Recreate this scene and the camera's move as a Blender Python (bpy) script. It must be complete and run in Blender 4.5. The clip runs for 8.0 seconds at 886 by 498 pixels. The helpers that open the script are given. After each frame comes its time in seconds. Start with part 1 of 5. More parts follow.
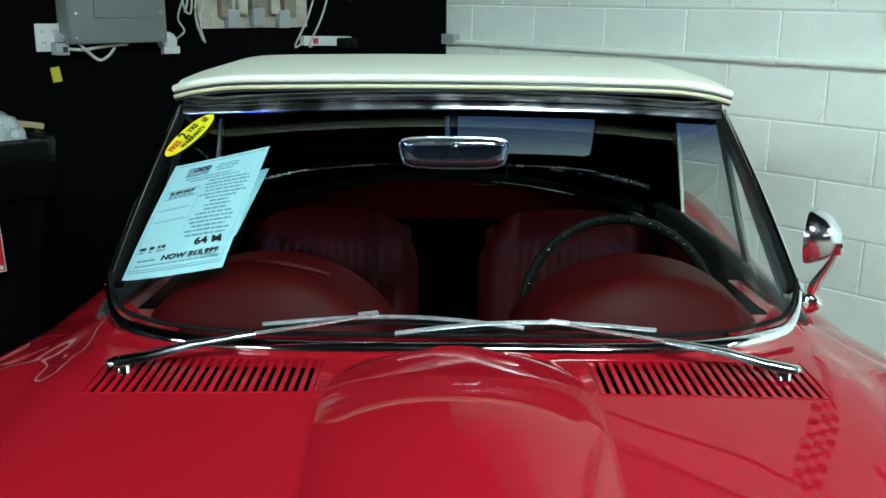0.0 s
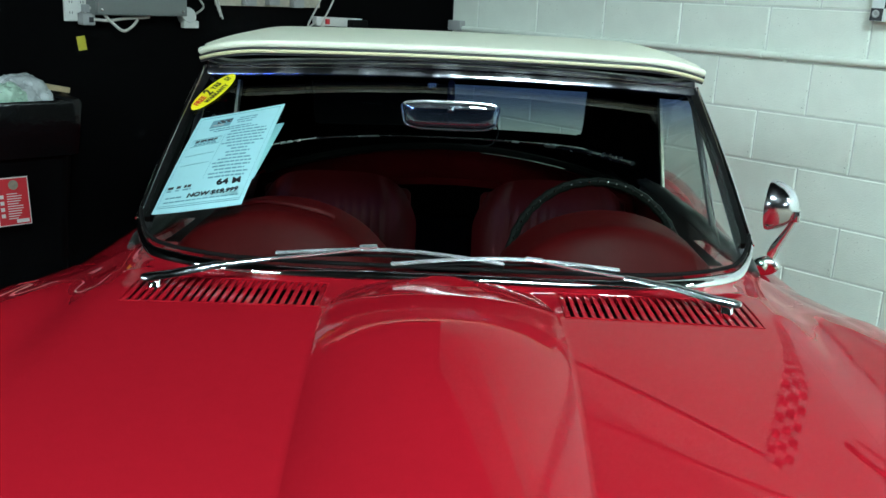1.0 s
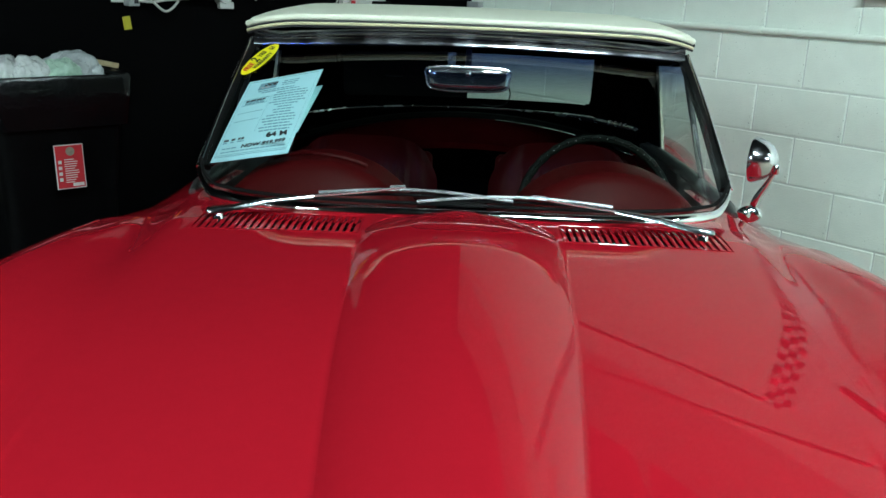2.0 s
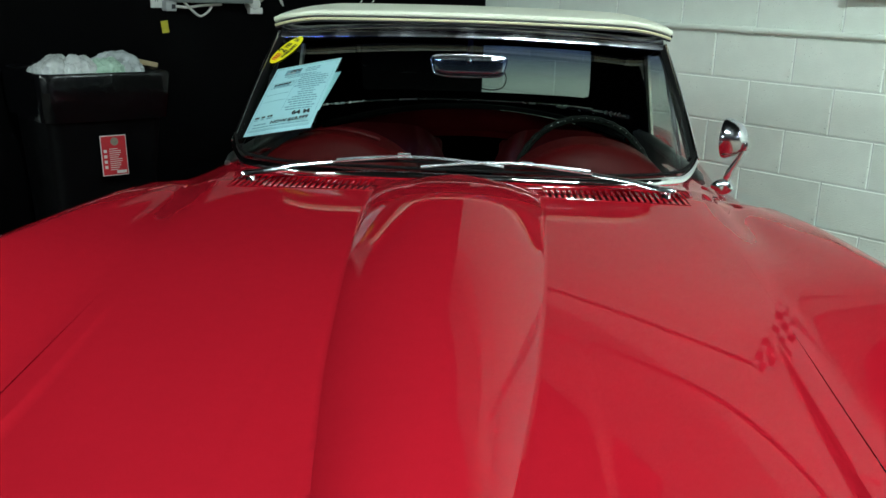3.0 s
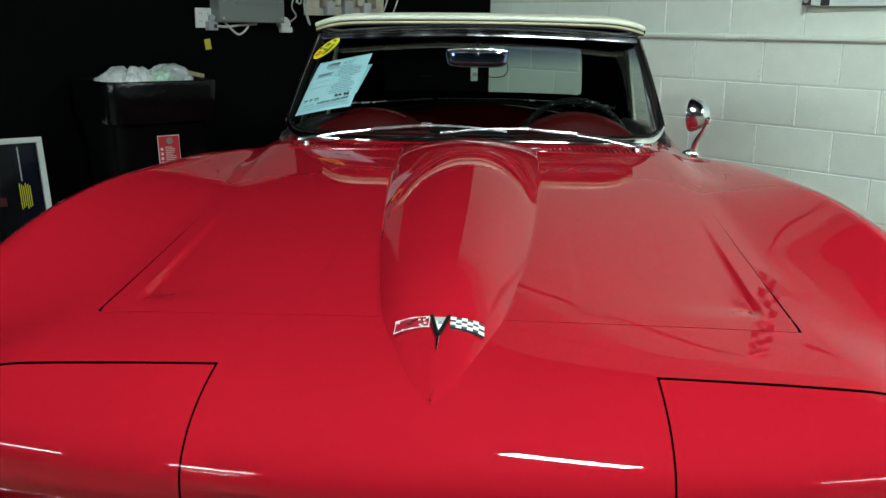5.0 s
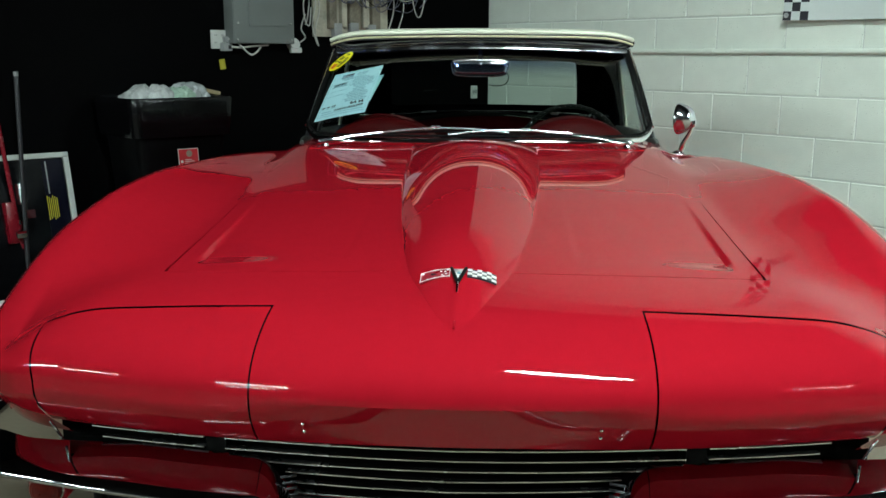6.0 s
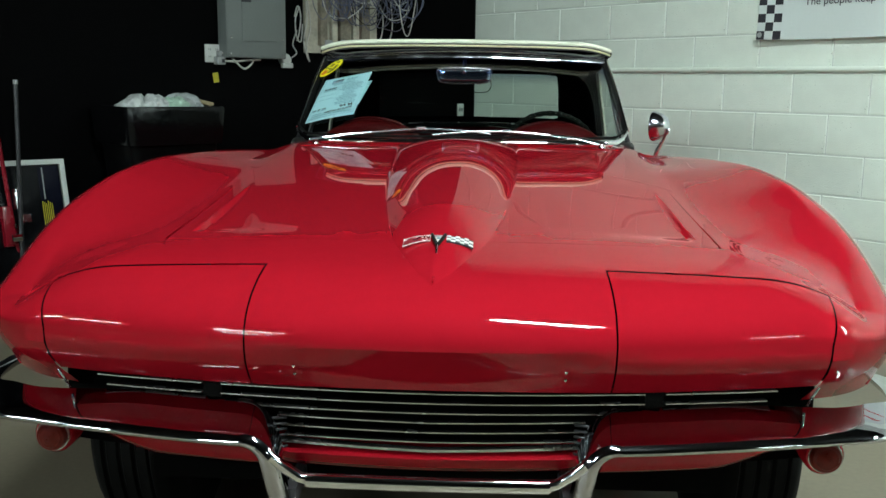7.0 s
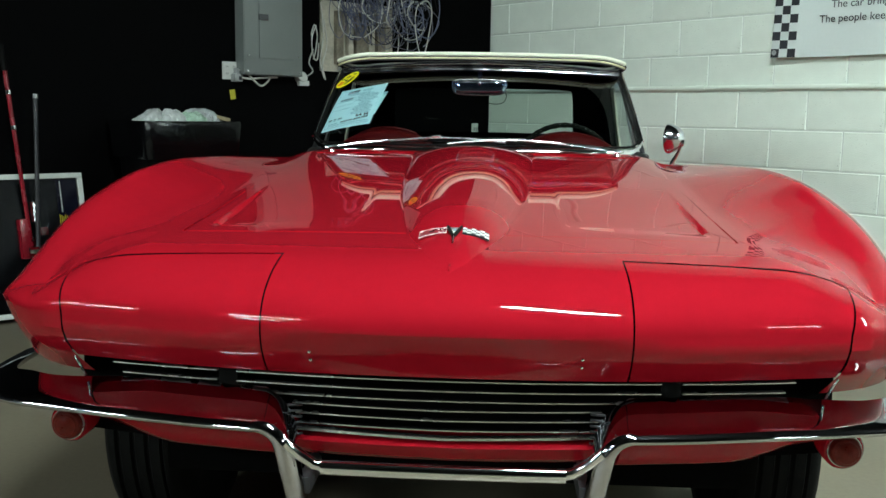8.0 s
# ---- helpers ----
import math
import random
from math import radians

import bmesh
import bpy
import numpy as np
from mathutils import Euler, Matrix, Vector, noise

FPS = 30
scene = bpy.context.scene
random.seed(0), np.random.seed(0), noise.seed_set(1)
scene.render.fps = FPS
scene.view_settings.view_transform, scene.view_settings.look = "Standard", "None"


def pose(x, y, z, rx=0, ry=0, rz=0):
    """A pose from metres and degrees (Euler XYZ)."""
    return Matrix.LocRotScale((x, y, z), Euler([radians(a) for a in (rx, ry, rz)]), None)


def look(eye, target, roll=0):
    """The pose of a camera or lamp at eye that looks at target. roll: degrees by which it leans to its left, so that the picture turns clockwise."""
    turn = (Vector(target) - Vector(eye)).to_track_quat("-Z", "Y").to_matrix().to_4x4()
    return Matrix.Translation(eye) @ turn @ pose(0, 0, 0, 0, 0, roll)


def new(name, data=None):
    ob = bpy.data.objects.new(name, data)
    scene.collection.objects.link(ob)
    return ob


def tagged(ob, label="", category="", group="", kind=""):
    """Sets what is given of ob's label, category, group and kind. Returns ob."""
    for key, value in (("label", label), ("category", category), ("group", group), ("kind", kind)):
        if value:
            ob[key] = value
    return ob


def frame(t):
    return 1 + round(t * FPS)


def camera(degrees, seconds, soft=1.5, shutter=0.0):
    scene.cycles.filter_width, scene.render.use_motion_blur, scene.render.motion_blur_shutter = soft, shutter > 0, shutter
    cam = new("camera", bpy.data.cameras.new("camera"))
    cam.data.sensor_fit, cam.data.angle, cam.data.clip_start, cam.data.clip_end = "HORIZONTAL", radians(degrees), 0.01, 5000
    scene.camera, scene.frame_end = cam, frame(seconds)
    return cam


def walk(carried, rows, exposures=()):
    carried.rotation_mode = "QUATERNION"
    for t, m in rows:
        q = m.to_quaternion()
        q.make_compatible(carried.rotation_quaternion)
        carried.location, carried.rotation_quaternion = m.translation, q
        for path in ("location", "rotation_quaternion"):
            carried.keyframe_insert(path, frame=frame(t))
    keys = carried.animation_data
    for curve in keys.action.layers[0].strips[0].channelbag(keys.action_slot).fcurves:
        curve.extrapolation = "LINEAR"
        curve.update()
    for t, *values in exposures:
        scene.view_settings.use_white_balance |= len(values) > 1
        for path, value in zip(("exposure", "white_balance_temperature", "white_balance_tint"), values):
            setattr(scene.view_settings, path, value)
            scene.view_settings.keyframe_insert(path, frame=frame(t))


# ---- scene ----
# the camera darkens its picture a little on the way: seconds, stops
EXPOSURE = [(0, -0.10), (2.2, -0.37), (3.5, -0.51), (6.5, -0.54), (8.0, -0.39)]
# the camera warms its white balance a little on the way: seconds, kelvin, tint
WHITE = [(0, 5950, 7), (2.2, 6120, 8), (3.5, 6430, 10), (6.5, 6480, 11), (8.0, 6500, 11)]
cam = camera(50.5, 8.0)
PATH = [
    (0, (-0.027, 0.032, 1.432), (-0.017, 1.964, 0.913), 0.6),
    (0.5, (-0.028, -0.057, 1.422), (-0.004, 1.874, 0.902), 1.5),
    (1, (-0.007, -0.186, 1.401), (-0.002, 1.742, 0.87), 2.6),
    (1.5, (0.006, -0.325, 1.388), (-0.031, 1.597, 0.837), 2.4),
    (2, (-0.001, -0.479, 1.383), (-0.036, 1.441, 0.824), 2.3),
    (2.2, (0.005, -0.542, 1.367), (-0.025, 1.38, 0.815), 1.9),
    (3.3, (0.078, -0.884, 1.342), (-0.029, 1.046, 0.828), 1.8),
    (3.5, (0.061, -0.938, 1.336), (-0.047, 0.997, 0.843), 1.5),
    (4, (0.045, -1.103, 1.301), (-0.033, 0.841, 0.839), 0.1),
    (4.2, (0.046, -1.162, 1.283), (-0.012, 0.783, 0.821), 0.6),
    (5.3, (0.085, -1.447, 1.237), (-0.059, 0.493, 0.773), 0.9),
    (5.5, (0.081, -1.495, 1.223), (-0.077, 0.448, 0.775), 1.0),
    (6, (0.061, -1.645, 1.199), (-0.048, 0.31, 0.791), 0.1),
    (6.5, (0.075, -1.733, 1.163), (0.032, 0.232, 0.79), 0.7),
    (7, (0.083, -1.802, 1.111), (-0.001, 0.166, 0.767), 0.7),
    (7.5, (0.084, -1.809, 1.073), (-0.026, 0.16, 0.739), 0.8),
    (8, (0.079, -1.815, 1.043), (-0.034, 0.162, 0.759), 0.9),
]
walk(cam, [(t, look(eye, target, roll)) for t, eye, target, roll in PATH], [(t, e, k, tint) for (t, k, tint), (_, e) in zip(WHITE, EXPOSURE)])

# ---- room: a white block wall and a black wall meet in a corner behind the car ----
CORNER = Vector((0.0, 4.963, 0.0))
ALONG_WHITE = Vector((0.686, -0.728, 0.0)).normalized()
ALONG_BLACK = Vector((-0.728, -0.686, 0.0)).normalized()
ROOM_U, ROOM_V, CEILING = 16.0, 15.0, 3.56


def at_white(s, off, z):
    """s metres from the corner along the white wall, off metres into the room."""
    return CORNER + ALONG_WHITE * s + ALONG_BLACK * off + Vector((0, 0, z))


def at_black(s, off, z):
    return CORNER + ALONG_BLACK * s + ALONG_WHITE * off + Vector((0, 0, z))


WHITE_TURN = math.degrees(math.atan2(ALONG_WHITE.y, ALONG_WHITE.x))
BLACK_TURN = math.degrees(math.atan2(-ALONG_BLACK.y, -ALONG_BLACK.x))

# ---- world: a closed room, so next to nothing from outside ----
world = bpy.data.worlds.new("world")
world.use_nodes = True
world.node_tree.nodes["Background"].inputs[0].default_value = (0.5, 0.6, 0.7, 1)
world.node_tree.nodes["Background"].inputs[1].default_value = 0.05
scene.world = world

TUBE_POWER = 235.0
HANG = 3.45
# fluorescent fixtures hung from the ceiling: metres along the white and the black wall from the corner, turn, share of the power
FIXTURES = [(6.9, 0.75, 0, 1), (8.4, 0.75, 0, 2.4), (4.85, 3.65, 0, 3.6), (12.2, 3.0, 90, 1), (5.4, 9.4, 0, 1.7), (6.6, 12.8, 0, 1.7), (2.9, 11.6, 0, 1.7), (1.5, 9.8, 0, 2.4)]


# ---- materials ----
def mat(name, color, rough=0.5, metal=0.0, coat=0.0, coat_ior=1.5, spec=0.5, vary=0.12, scale=6.0, fine=90.0, bump=0.0, bump_scale=200.0, rough_vary=0.08, random_amount=0.0, pits=0.0, coat_rough=0.03):
    """A surface with broad stains, fine grain and relief."""
    m = bpy.data.materials.new(name)
    m.use_nodes = True
    t = m.node_tree
    b = t.nodes["Principled BSDF"]
    b.inputs["Metallic"].default_value = metal
    b.inputs["Coat Weight"].default_value = coat
    b.inputs["Coat Roughness"].default_value = coat_rough
    b.inputs["Coat IOR"].default_value = coat_ior
    b.inputs["Specular IOR Level"].default_value = spec
    geo = t.nodes.new("ShaderNodeTexCoord")
    n1 = t.nodes.new("ShaderNodeTexNoise")
    n1.inputs["Scale"].default_value = scale
    n1.inputs["Detail"].default_value = 4
    n2 = t.nodes.new("ShaderNodeTexNoise")
    n2.inputs["Scale"].default_value = fine
    n2.inputs["Detail"].default_value = 3
    for n in (n1, n2):
        t.links.new(geo.outputs["Object"], n.inputs["Vector"])
    add = t.nodes.new("ShaderNodeMath")
    add.operation = "MULTIPLY_ADD"
    t.links.new(n2.outputs["Fac"], add.inputs[0])
    add.inputs[1].default_value = 0.5
    t.links.new(n1.outputs["Fac"], add.inputs[2])
    val = t.nodes.new("ShaderNodeMapRange")
    val.inputs["From Min"].default_value, val.inputs["From Max"].default_value = 0.45, 1.05
    val.inputs["To Min"].default_value, val.inputs["To Max"].default_value = 1 - vary, 1 + vary
    t.links.new(add.outputs[0], val.inputs["Value"])
    mul = t.nodes.new("ShaderNodeVectorMath")
    mul.operation = "SCALE"
    mul.inputs[0].default_value = color
    last = val.outputs[0]
    if random_amount:
        info = t.nodes.new("ShaderNodeObjectInfo")
        r = t.nodes.new("ShaderNodeMapRange")
        r.inputs["To Min"].default_value, r.inputs["To Max"].default_value = 1 - random_amount, 1 + random_amount
        t.links.new(info.outputs["Random"], r.inputs["Value"])
        k = t.nodes.new("ShaderNodeMath")
        k.operation = "MULTIPLY"
        t.links.new(last, k.inputs[0])
        t.links.new(r.outputs[0], k.inputs[1])
        last = k.outputs[0]
    if pits:
        # small dark holes in the face, thick in some places and absent in others
        n4 = t.nodes.new("ShaderNodeTexNoise")
        n4.inputs["Scale"].default_value = 105
        n4.inputs["Detail"].default_value = 1
        n5 = t.nodes.new("ShaderNodeTexNoise")
        n5.inputs["Scale"].default_value = 7
        for n in (n4, n5):
            t.links.new(geo.outputs["Object"], n.inputs["Vector"])
        both = t.nodes.new("ShaderNodeMath")
        both.operation = "MULTIPLY_ADD"
        t.links.new(n5.outputs["Fac"], both.inputs[0])
        both.inputs[1].default_value = 0.55
        t.links.new(n4.outputs["Fac"], both.inputs[2])
        hole = t.nodes.new("ShaderNodeMapRange")
        hole.inputs["From Min"].default_value, hole.inputs["From Max"].default_value = 1.05, 1.09
        hole.inputs["To Min"].default_value, hole.inputs["To Max"].default_value = 1.0, 1 - pits
        t.links.new(both.outputs[0], hole.inputs["Value"])
        k = t.nodes.new("ShaderNodeMath")
        k.operation = "MULTIPLY"
        t.links.new(last, k.inputs[0])
        t.links.new(hole.outputs[0], k.inputs[1])
        last = k.outputs[0]
    t.links.new(last, mul.inputs["Scale"])
    t.links.new(mul.outputs[0], b.inputs["Base Color"])
    rr = t.nodes.new("ShaderNodeMapRange")
    rr.inputs["From Min"].default_value, rr.inputs["From Max"].default_value = 0.3, 0.7
    rr.inputs["To Min"].default_value, rr.inputs["To Max"].default_value = max(0.0, rough - rough_vary), min(1.0, rough + rough_vary)
    t.links.new(n1.outputs["Fac"], rr.inputs["Value"])
    t.links.new(rr.outputs[0], b.inputs["Roughness"])
    if bump:
        n3 = t.nodes.new("ShaderNodeTexNoise")
        n3.inputs["Scale"].default_value = bump_scale
        n3.inputs["Detail"].default_value = 4
        t.links.new(geo.outputs["Object"], n3.inputs["Vector"])
        bn = t.nodes.new("ShaderNodeBump")
        bn.inputs["Strength"].default_value = bump
        bn.inputs["Distance"].default_value = 0.002
        t.links.new(n3.outputs["Fac"], bn.inputs["Height"])
        t.links.new(bn.outputs[0], b.inputs["Normal"])
        t.links.new(bn.outputs[0], b.inputs["Coat Normal"])
    return m


def glow(name, color, strength):
    m = bpy.data.materials.new(name)
    m.use_nodes = True
    b = m.node_tree.nodes["Principled BSDF"]
    b.inputs["Base Color"].default_value = (*color, 1)
    b.inputs["Emission Color"].default_value = (*color, 1)
    b.inputs["Emission Strength"].default_value = strength
    return m


def clear(name, color, rough=0.0, band=None):
    """Thin clear pane: passes light and mirrors by Fresnel. band: heights between which a blue shade band deepens."""
    m = bpy.data.materials.new(name)
    m.use_nodes = True
    t = m.node_tree
    t.nodes.remove(t.nodes["Principled BSDF"])
    out = t.nodes["Material Output"]
    tr, gl, mix, lw = (t.nodes.new("ShaderNode" + k) for k in ("BsdfTransparent", "BsdfGlossy", "MixShader", "LayerWeight"))
    tr.inputs["Color"].default_value = (*color, 1)
    gl.inputs["Roughness"].default_value = rough
    lw.inputs["Blend"].default_value = 0.5
    power, gain = t.nodes.new("ShaderNodeMath"), t.nodes.new("ShaderNodeMath")
    power.operation, gain.operation = "POWER", "MULTIPLY_ADD"
    power.inputs[1].default_value, gain.inputs[1].default_value, gain.inputs[2].default_value = 5.0, 0.6, 0.04
    t.links.new(lw.outputs["Facing"], power.inputs[0])
    t.links.new(power.outputs[0], gain.inputs[0])
    t.links.new(gain.outputs[0], mix.inputs[0])
    t.links.new(tr.outputs[0], mix.inputs[1])
    t.links.new(gl.outputs[0], mix.inputs[2])
    t.links.new(mix.outputs[0], out.inputs["Surface"])
    if band:
        g = t.nodes.new("ShaderNodeNewGeometry")
        sep = t.nodes.new("ShaderNodeSeparateXYZ")
        t.links.new(g.outputs["Position"], sep.inputs[0])
        r = t.nodes.new("ShaderNodeMapRange")
        r.interpolation_type = "SMOOTHSTEP"
        r.inputs["From Min"].default_value, r.inputs["From Max"].default_value = band
        t.links.new(sep.outputs["Z"], r.inputs["Value"])
        mc = t.nodes.new("ShaderNodeMix")
        mc.data_type = "RGBA"
        mc.inputs["A"].default_value = (*color, 1)
        mc.inputs["B"].default_value = (0.10, 0.14, 0.34, 1)
        t.links.new(r.outputs[0], mc.inputs["Factor"])
        t.links.new(mc.outputs["Result"], tr.inputs["Color"])
    return m


RED = mat("red lacquer", (0.31, 0.006, 0.0135), rough=0.5, coat=1.0, coat_ior=1.34, coat_rough=0.012, spec=0.0, vary=0.05, scale=2.0, fine=40, rough_vary=0.03)
CHROME = mat("chrome", (0.84, 0.85, 0.86), rough=0.045, metal=1.0, vary=0.05, rough_vary=0.02, scale=14)
# badge brightwork in white: the gleam of the metal is put into the colour
WHITE_BRIGHTWORK = mat("whitened badge brightwork", (0.80, 0.80, 0.76), rough=0.2, coat=0.5, vary=0.15, scale=120)
STAINLESS = mat("satin stainless steel", (0.78, 0.79, 0.80), rough=0.24, metal=0.9, vary=0.06, scale=20)
WIPER_METAL = mat("satin wiper metal", (0.82, 0.83, 0.86), rough=0.17, metal=0.80, vary=0.06, scale=20)
MIRROR_BACK = mat("bright mirror shell", (0.60, 0.66, 0.74), rough=0.08, metal=0.96, vary=0.12, scale=30, bump=0.5, bump_scale=22)
# bumper chrome, its colour darkened so that what it mirrors comes out dimmer
DIMMED_CHROME = mat("dimmed bumper chrome", (0.50, 0.49, 0.52), rough=0.035, metal=1.0, vary=0.12, rough_vary=0.015, scale=9)
ARM_METAL = mat("polished wiper arm", (0.80, 0.81, 0.85), rough=0.13, metal=1.0, vary=0.06, scale=20)
ALLOY = mat("bright aluminium", (0.62, 0.63, 0.63), rough=0.26, metal=1.0, vary=0.08)
DOOR_VINYL = mat("dark grey door vinyl", (0.035, 0.037, 0.035), rough=0.4, spec=0.4, vary=0.15, bump=0.2, bump_scale=350)
BLACK_RUBBER = mat("black rubber", (0.0035, 0.0035, 0.0035), spec=0.1, rough=0.75, vary=0.25, bump=0.3)
# near-black: the shade inside openings and hollow parts is put into the colour
BLACK_CAVITY = mat("shaded recess black", (0.002, 0.002, 0.002), spec=0.02, rough=0.8, vary=0.3)
CREAM = mat("cream vinyl", (0.80, 0.81, 0.66), rough=0.55, vary=0.05, bump=0.35, bump_scale=420)
PIPING = mat("yellowed vinyl piping", (0.62, 0.58, 0.36), rough=0.5, vary=0.1)
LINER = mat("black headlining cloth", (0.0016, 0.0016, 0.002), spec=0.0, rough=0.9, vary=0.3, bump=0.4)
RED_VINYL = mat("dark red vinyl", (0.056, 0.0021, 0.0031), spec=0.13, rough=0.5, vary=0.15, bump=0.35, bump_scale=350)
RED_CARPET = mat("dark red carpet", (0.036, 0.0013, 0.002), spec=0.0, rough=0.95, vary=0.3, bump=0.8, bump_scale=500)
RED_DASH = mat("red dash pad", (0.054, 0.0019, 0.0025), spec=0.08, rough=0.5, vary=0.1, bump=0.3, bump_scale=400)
WHEEL_RIM = mat("dark plastic", (0.005, 0.006, 0.005), rough=0.45, coat=0.0, spec=0.06, vary=0.2)
GLASS = clear("windshield glass", (0.86, 0.93, 0.90), band=(1.10, 1.20))
SIDE_GLASS = clear("side glass", (0.88, 0.94, 0.92))
VINYL_PANE = clear("rear vinyl pane", (0.72, 0.78, 0.74), 0.06)
AMBER = mat("red lamp lens", (0.10, 0.006, 0.003), rough=0.34, spec=0.15, coat=0.25, vary=0.3, scale=70, bump=0.3, bump_scale=140)
MIRROR = mat("mirror glass", (0.9, 0.9, 0.9), rough=0.01, metal=1.0, vary=0.01, rough_vary=0.005)
WHITE_BLOCK = mat("painted block", (0.80, 0.86, 0.775), pits=0.32, rough=0.55, vary=0.045, scale=9, fine=160, bump=0.55, bump_scale=150, random_amount=0.035)
MORTAR = mat("painted mortar", (0.70, 0.74, 0.69), rough=0.7, vary=0.08, scale=20, bump=0.6, bump_scale=120)
WHITE_PAINT = mat("white paint", (0.70, 0.73, 0.69), rough=0.5, vary=0.06)
BLACK_PAINT = mat("black wall paint", (0.0011, 0.0011, 0.0013), spec=0.03, rough=0.7, vary=0.35, scale=3, fine=70, bump=0.3, bump_scale=60)
CONCRETE = mat("sealed concrete floor", (0.185, 0.158, 0.112), rough=0.48, vary=0.16, scale=1.6, fine=60, bump=0.15, bump_scale=40)
CEIL = mat("ceiling board", (0.012, 0.012, 0.012), spec=0.05, rough=0.9, vary=0.08, scale=2)
BACK_PAINT = mat("grey wall paint", (0.03, 0.03, 0.03), rough=0.7, vary=0.1, scale=2)
# unseen top courses: a darker colour dims their reflection in the lacquer
UPPER_DIM = mat("dimmed upper block", (0.42, 0.45, 0.41), rough=0.6, vary=0.1, scale=9, bump=0.5, bump_scale=150)
PANEL_GREY = mat("grey enamel", (0.165, 0.18, 0.175), rough=0.42, vary=0.06, scale=5)
WHITE_PLASTIC = mat("white plastic", (0.68, 0.69, 0.66), rough=0.4, vary=0.06)
GREY_PLASTIC = mat("grey plastic", (0.35, 0.36, 0.36), rough=0.45, vary=0.1)
BIN_BLACK = mat("black bin plastic", (0.002, 0.002, 0.0023), spec=0.08, rough=0.4, vary=0.25, scale=8, bump=0.2)
BAG = mat("white bag film", (0.62, 0.64, 0.63), rough=0.28, vary=0.12, scale=14, bump=0.3, bump_scale=60)
BAG_GREY = mat("greyish bag film", (0.50, 0.53, 0.54), rough=0.25, vary=0.15, scale=14, bump=0.3, bump_scale=60)
BAG_GREEN = mat("pale green bag film", (0.45, 0.62, 0.50), rough=0.28, vary=0.15, scale=14, bump=0.3, bump_scale=60)
WOOD = mat("pale wood", (0.42, 0.33, 0.19), rough=0.6, vary=0.2, scale=12)
OLD_WOOD = mat("weathered white board", (0.50, 0.47, 0.38), rough=0.75, vary=0.3, scale=9, fine=60, bump=0.5, bump_scale=60)
STAINED = mat("stained panel", (0.24, 0.21, 0.16), rough=0.75, vary=0.45, scale=14, fine=90)
CABLE_GREY = mat("grey cable sheath", (0.13, 0.13, 0.17), rough=0.5, vary=0.3)
CABLE_BLUE = mat("blue-grey cable sheath", (0.10, 0.11, 0.18), rough=0.5, vary=0.3)
CABLE_WHITE = mat("white cable sheath", (0.55, 0.54, 0.50), rough=0.5, vary=0.15)
YELLOW = mat("yellow print", (0.80, 0.70, 0.01), rough=0.35, vary=0.04)
INK = mat("black ink", (0.015, 0.015, 0.02), rough=0.5, vary=0.1)
RED_INK = mat("red print", (0.55, 0.02, 0.03), rough=0.45, vary=0.08)
BLUE_PAPER = mat("pale blue paper", (0.36, 0.62, 0.66), rough=0.6, vary=0.03, scale=5)
PAPER_INK = mat("grey-blue ink", (0.14, 0.28, 0.34), rough=0.6, vary=0.2)
BANNER = mat("banner cloth", (0.66, 0.71, 0.69), rough=0.5, vary=0.03, scale=3)
POSTER_DARK = mat("dark glossy print", (0.0022, 0.0024, 0.0032), spec=0.04, rough=0.32, rough_vary=0.02, vary=0.4, scale=4)
RED_POLE = mat("red enamel pole", (0.24, 0.006, 0.016), rough=0.25, coat=0.5, vary=0.1)
DARK_STEEL = mat("dark steel", (0.06, 0.06, 0.065), rough=0.4, metal=0.6, vary=0.2)
TUBES = {k: glow("fluorescent tube", (0.83, 1.0, 0.975), TUBE_POWER * k) for k in (1, 1.7, 2.4, 3.6)}


# ---- building helpers ----
def mesh_of(name, bm, material, smooth=True, sharp=0.75):
    bmesh.ops.recalc_face_normals(bm, faces=bm.faces)
    bm.normal_update()
    for e in bm.edges:
        if len(e.link_faces) == 2 and e.calc_face_angle() > sharp:
            e.smooth = False
    me = bpy.data.meshes.new(name)
    bm.to_mesh(me)
    bm.free()
    for p in me.polygons:
        p.use_smooth = smooth
    me.materials.append(material)
    return me


PLACED = {}


def thing(name, base, label, category, group="", kind=""):
    """An Empty at the base of a thing; its parts are built in world places."""
    ob = new(name)
    ob.empty_display_size = 0.1
    ob.matrix_basis = base if isinstance(base, Matrix) else Matrix.Translation(base)
    PLACED[ob] = ob.matrix_basis.copy()
    return tagged(ob, label, category, group, kind)


def part(name, bm, material, parent, label="", smooth=True, m=None, sharp=0.75):
    """One mesh under a thing or a part. Its mesh is in world places unless m gives its own."""
    me = bm if isinstance(bm, bpy.types.Mesh) else mesh_of(name, bm, material, smooth, sharp)
    ob = new(name, me)
    w = m if m is not None else Matrix.Identity(4)
    ob.parent = parent
    ob.matrix_parent_inverse = PLACED[parent].inverted()
    ob.matrix_basis = w
    PLACED[ob] = w.copy()
    return tagged(ob, label)


def lone(name, bm, material, label, category, smooth=True, group="", kind="", m=None):
    me = bm if isinstance(bm, bpy.types.Mesh) else mesh_of(name, bm, material, smooth)
    ob = new(name, me)
    if m is not None:
        ob.matrix_basis = m
    PLACED[ob] = ob.matrix_basis.copy()
    return tagged(ob, label, category, group, kind)


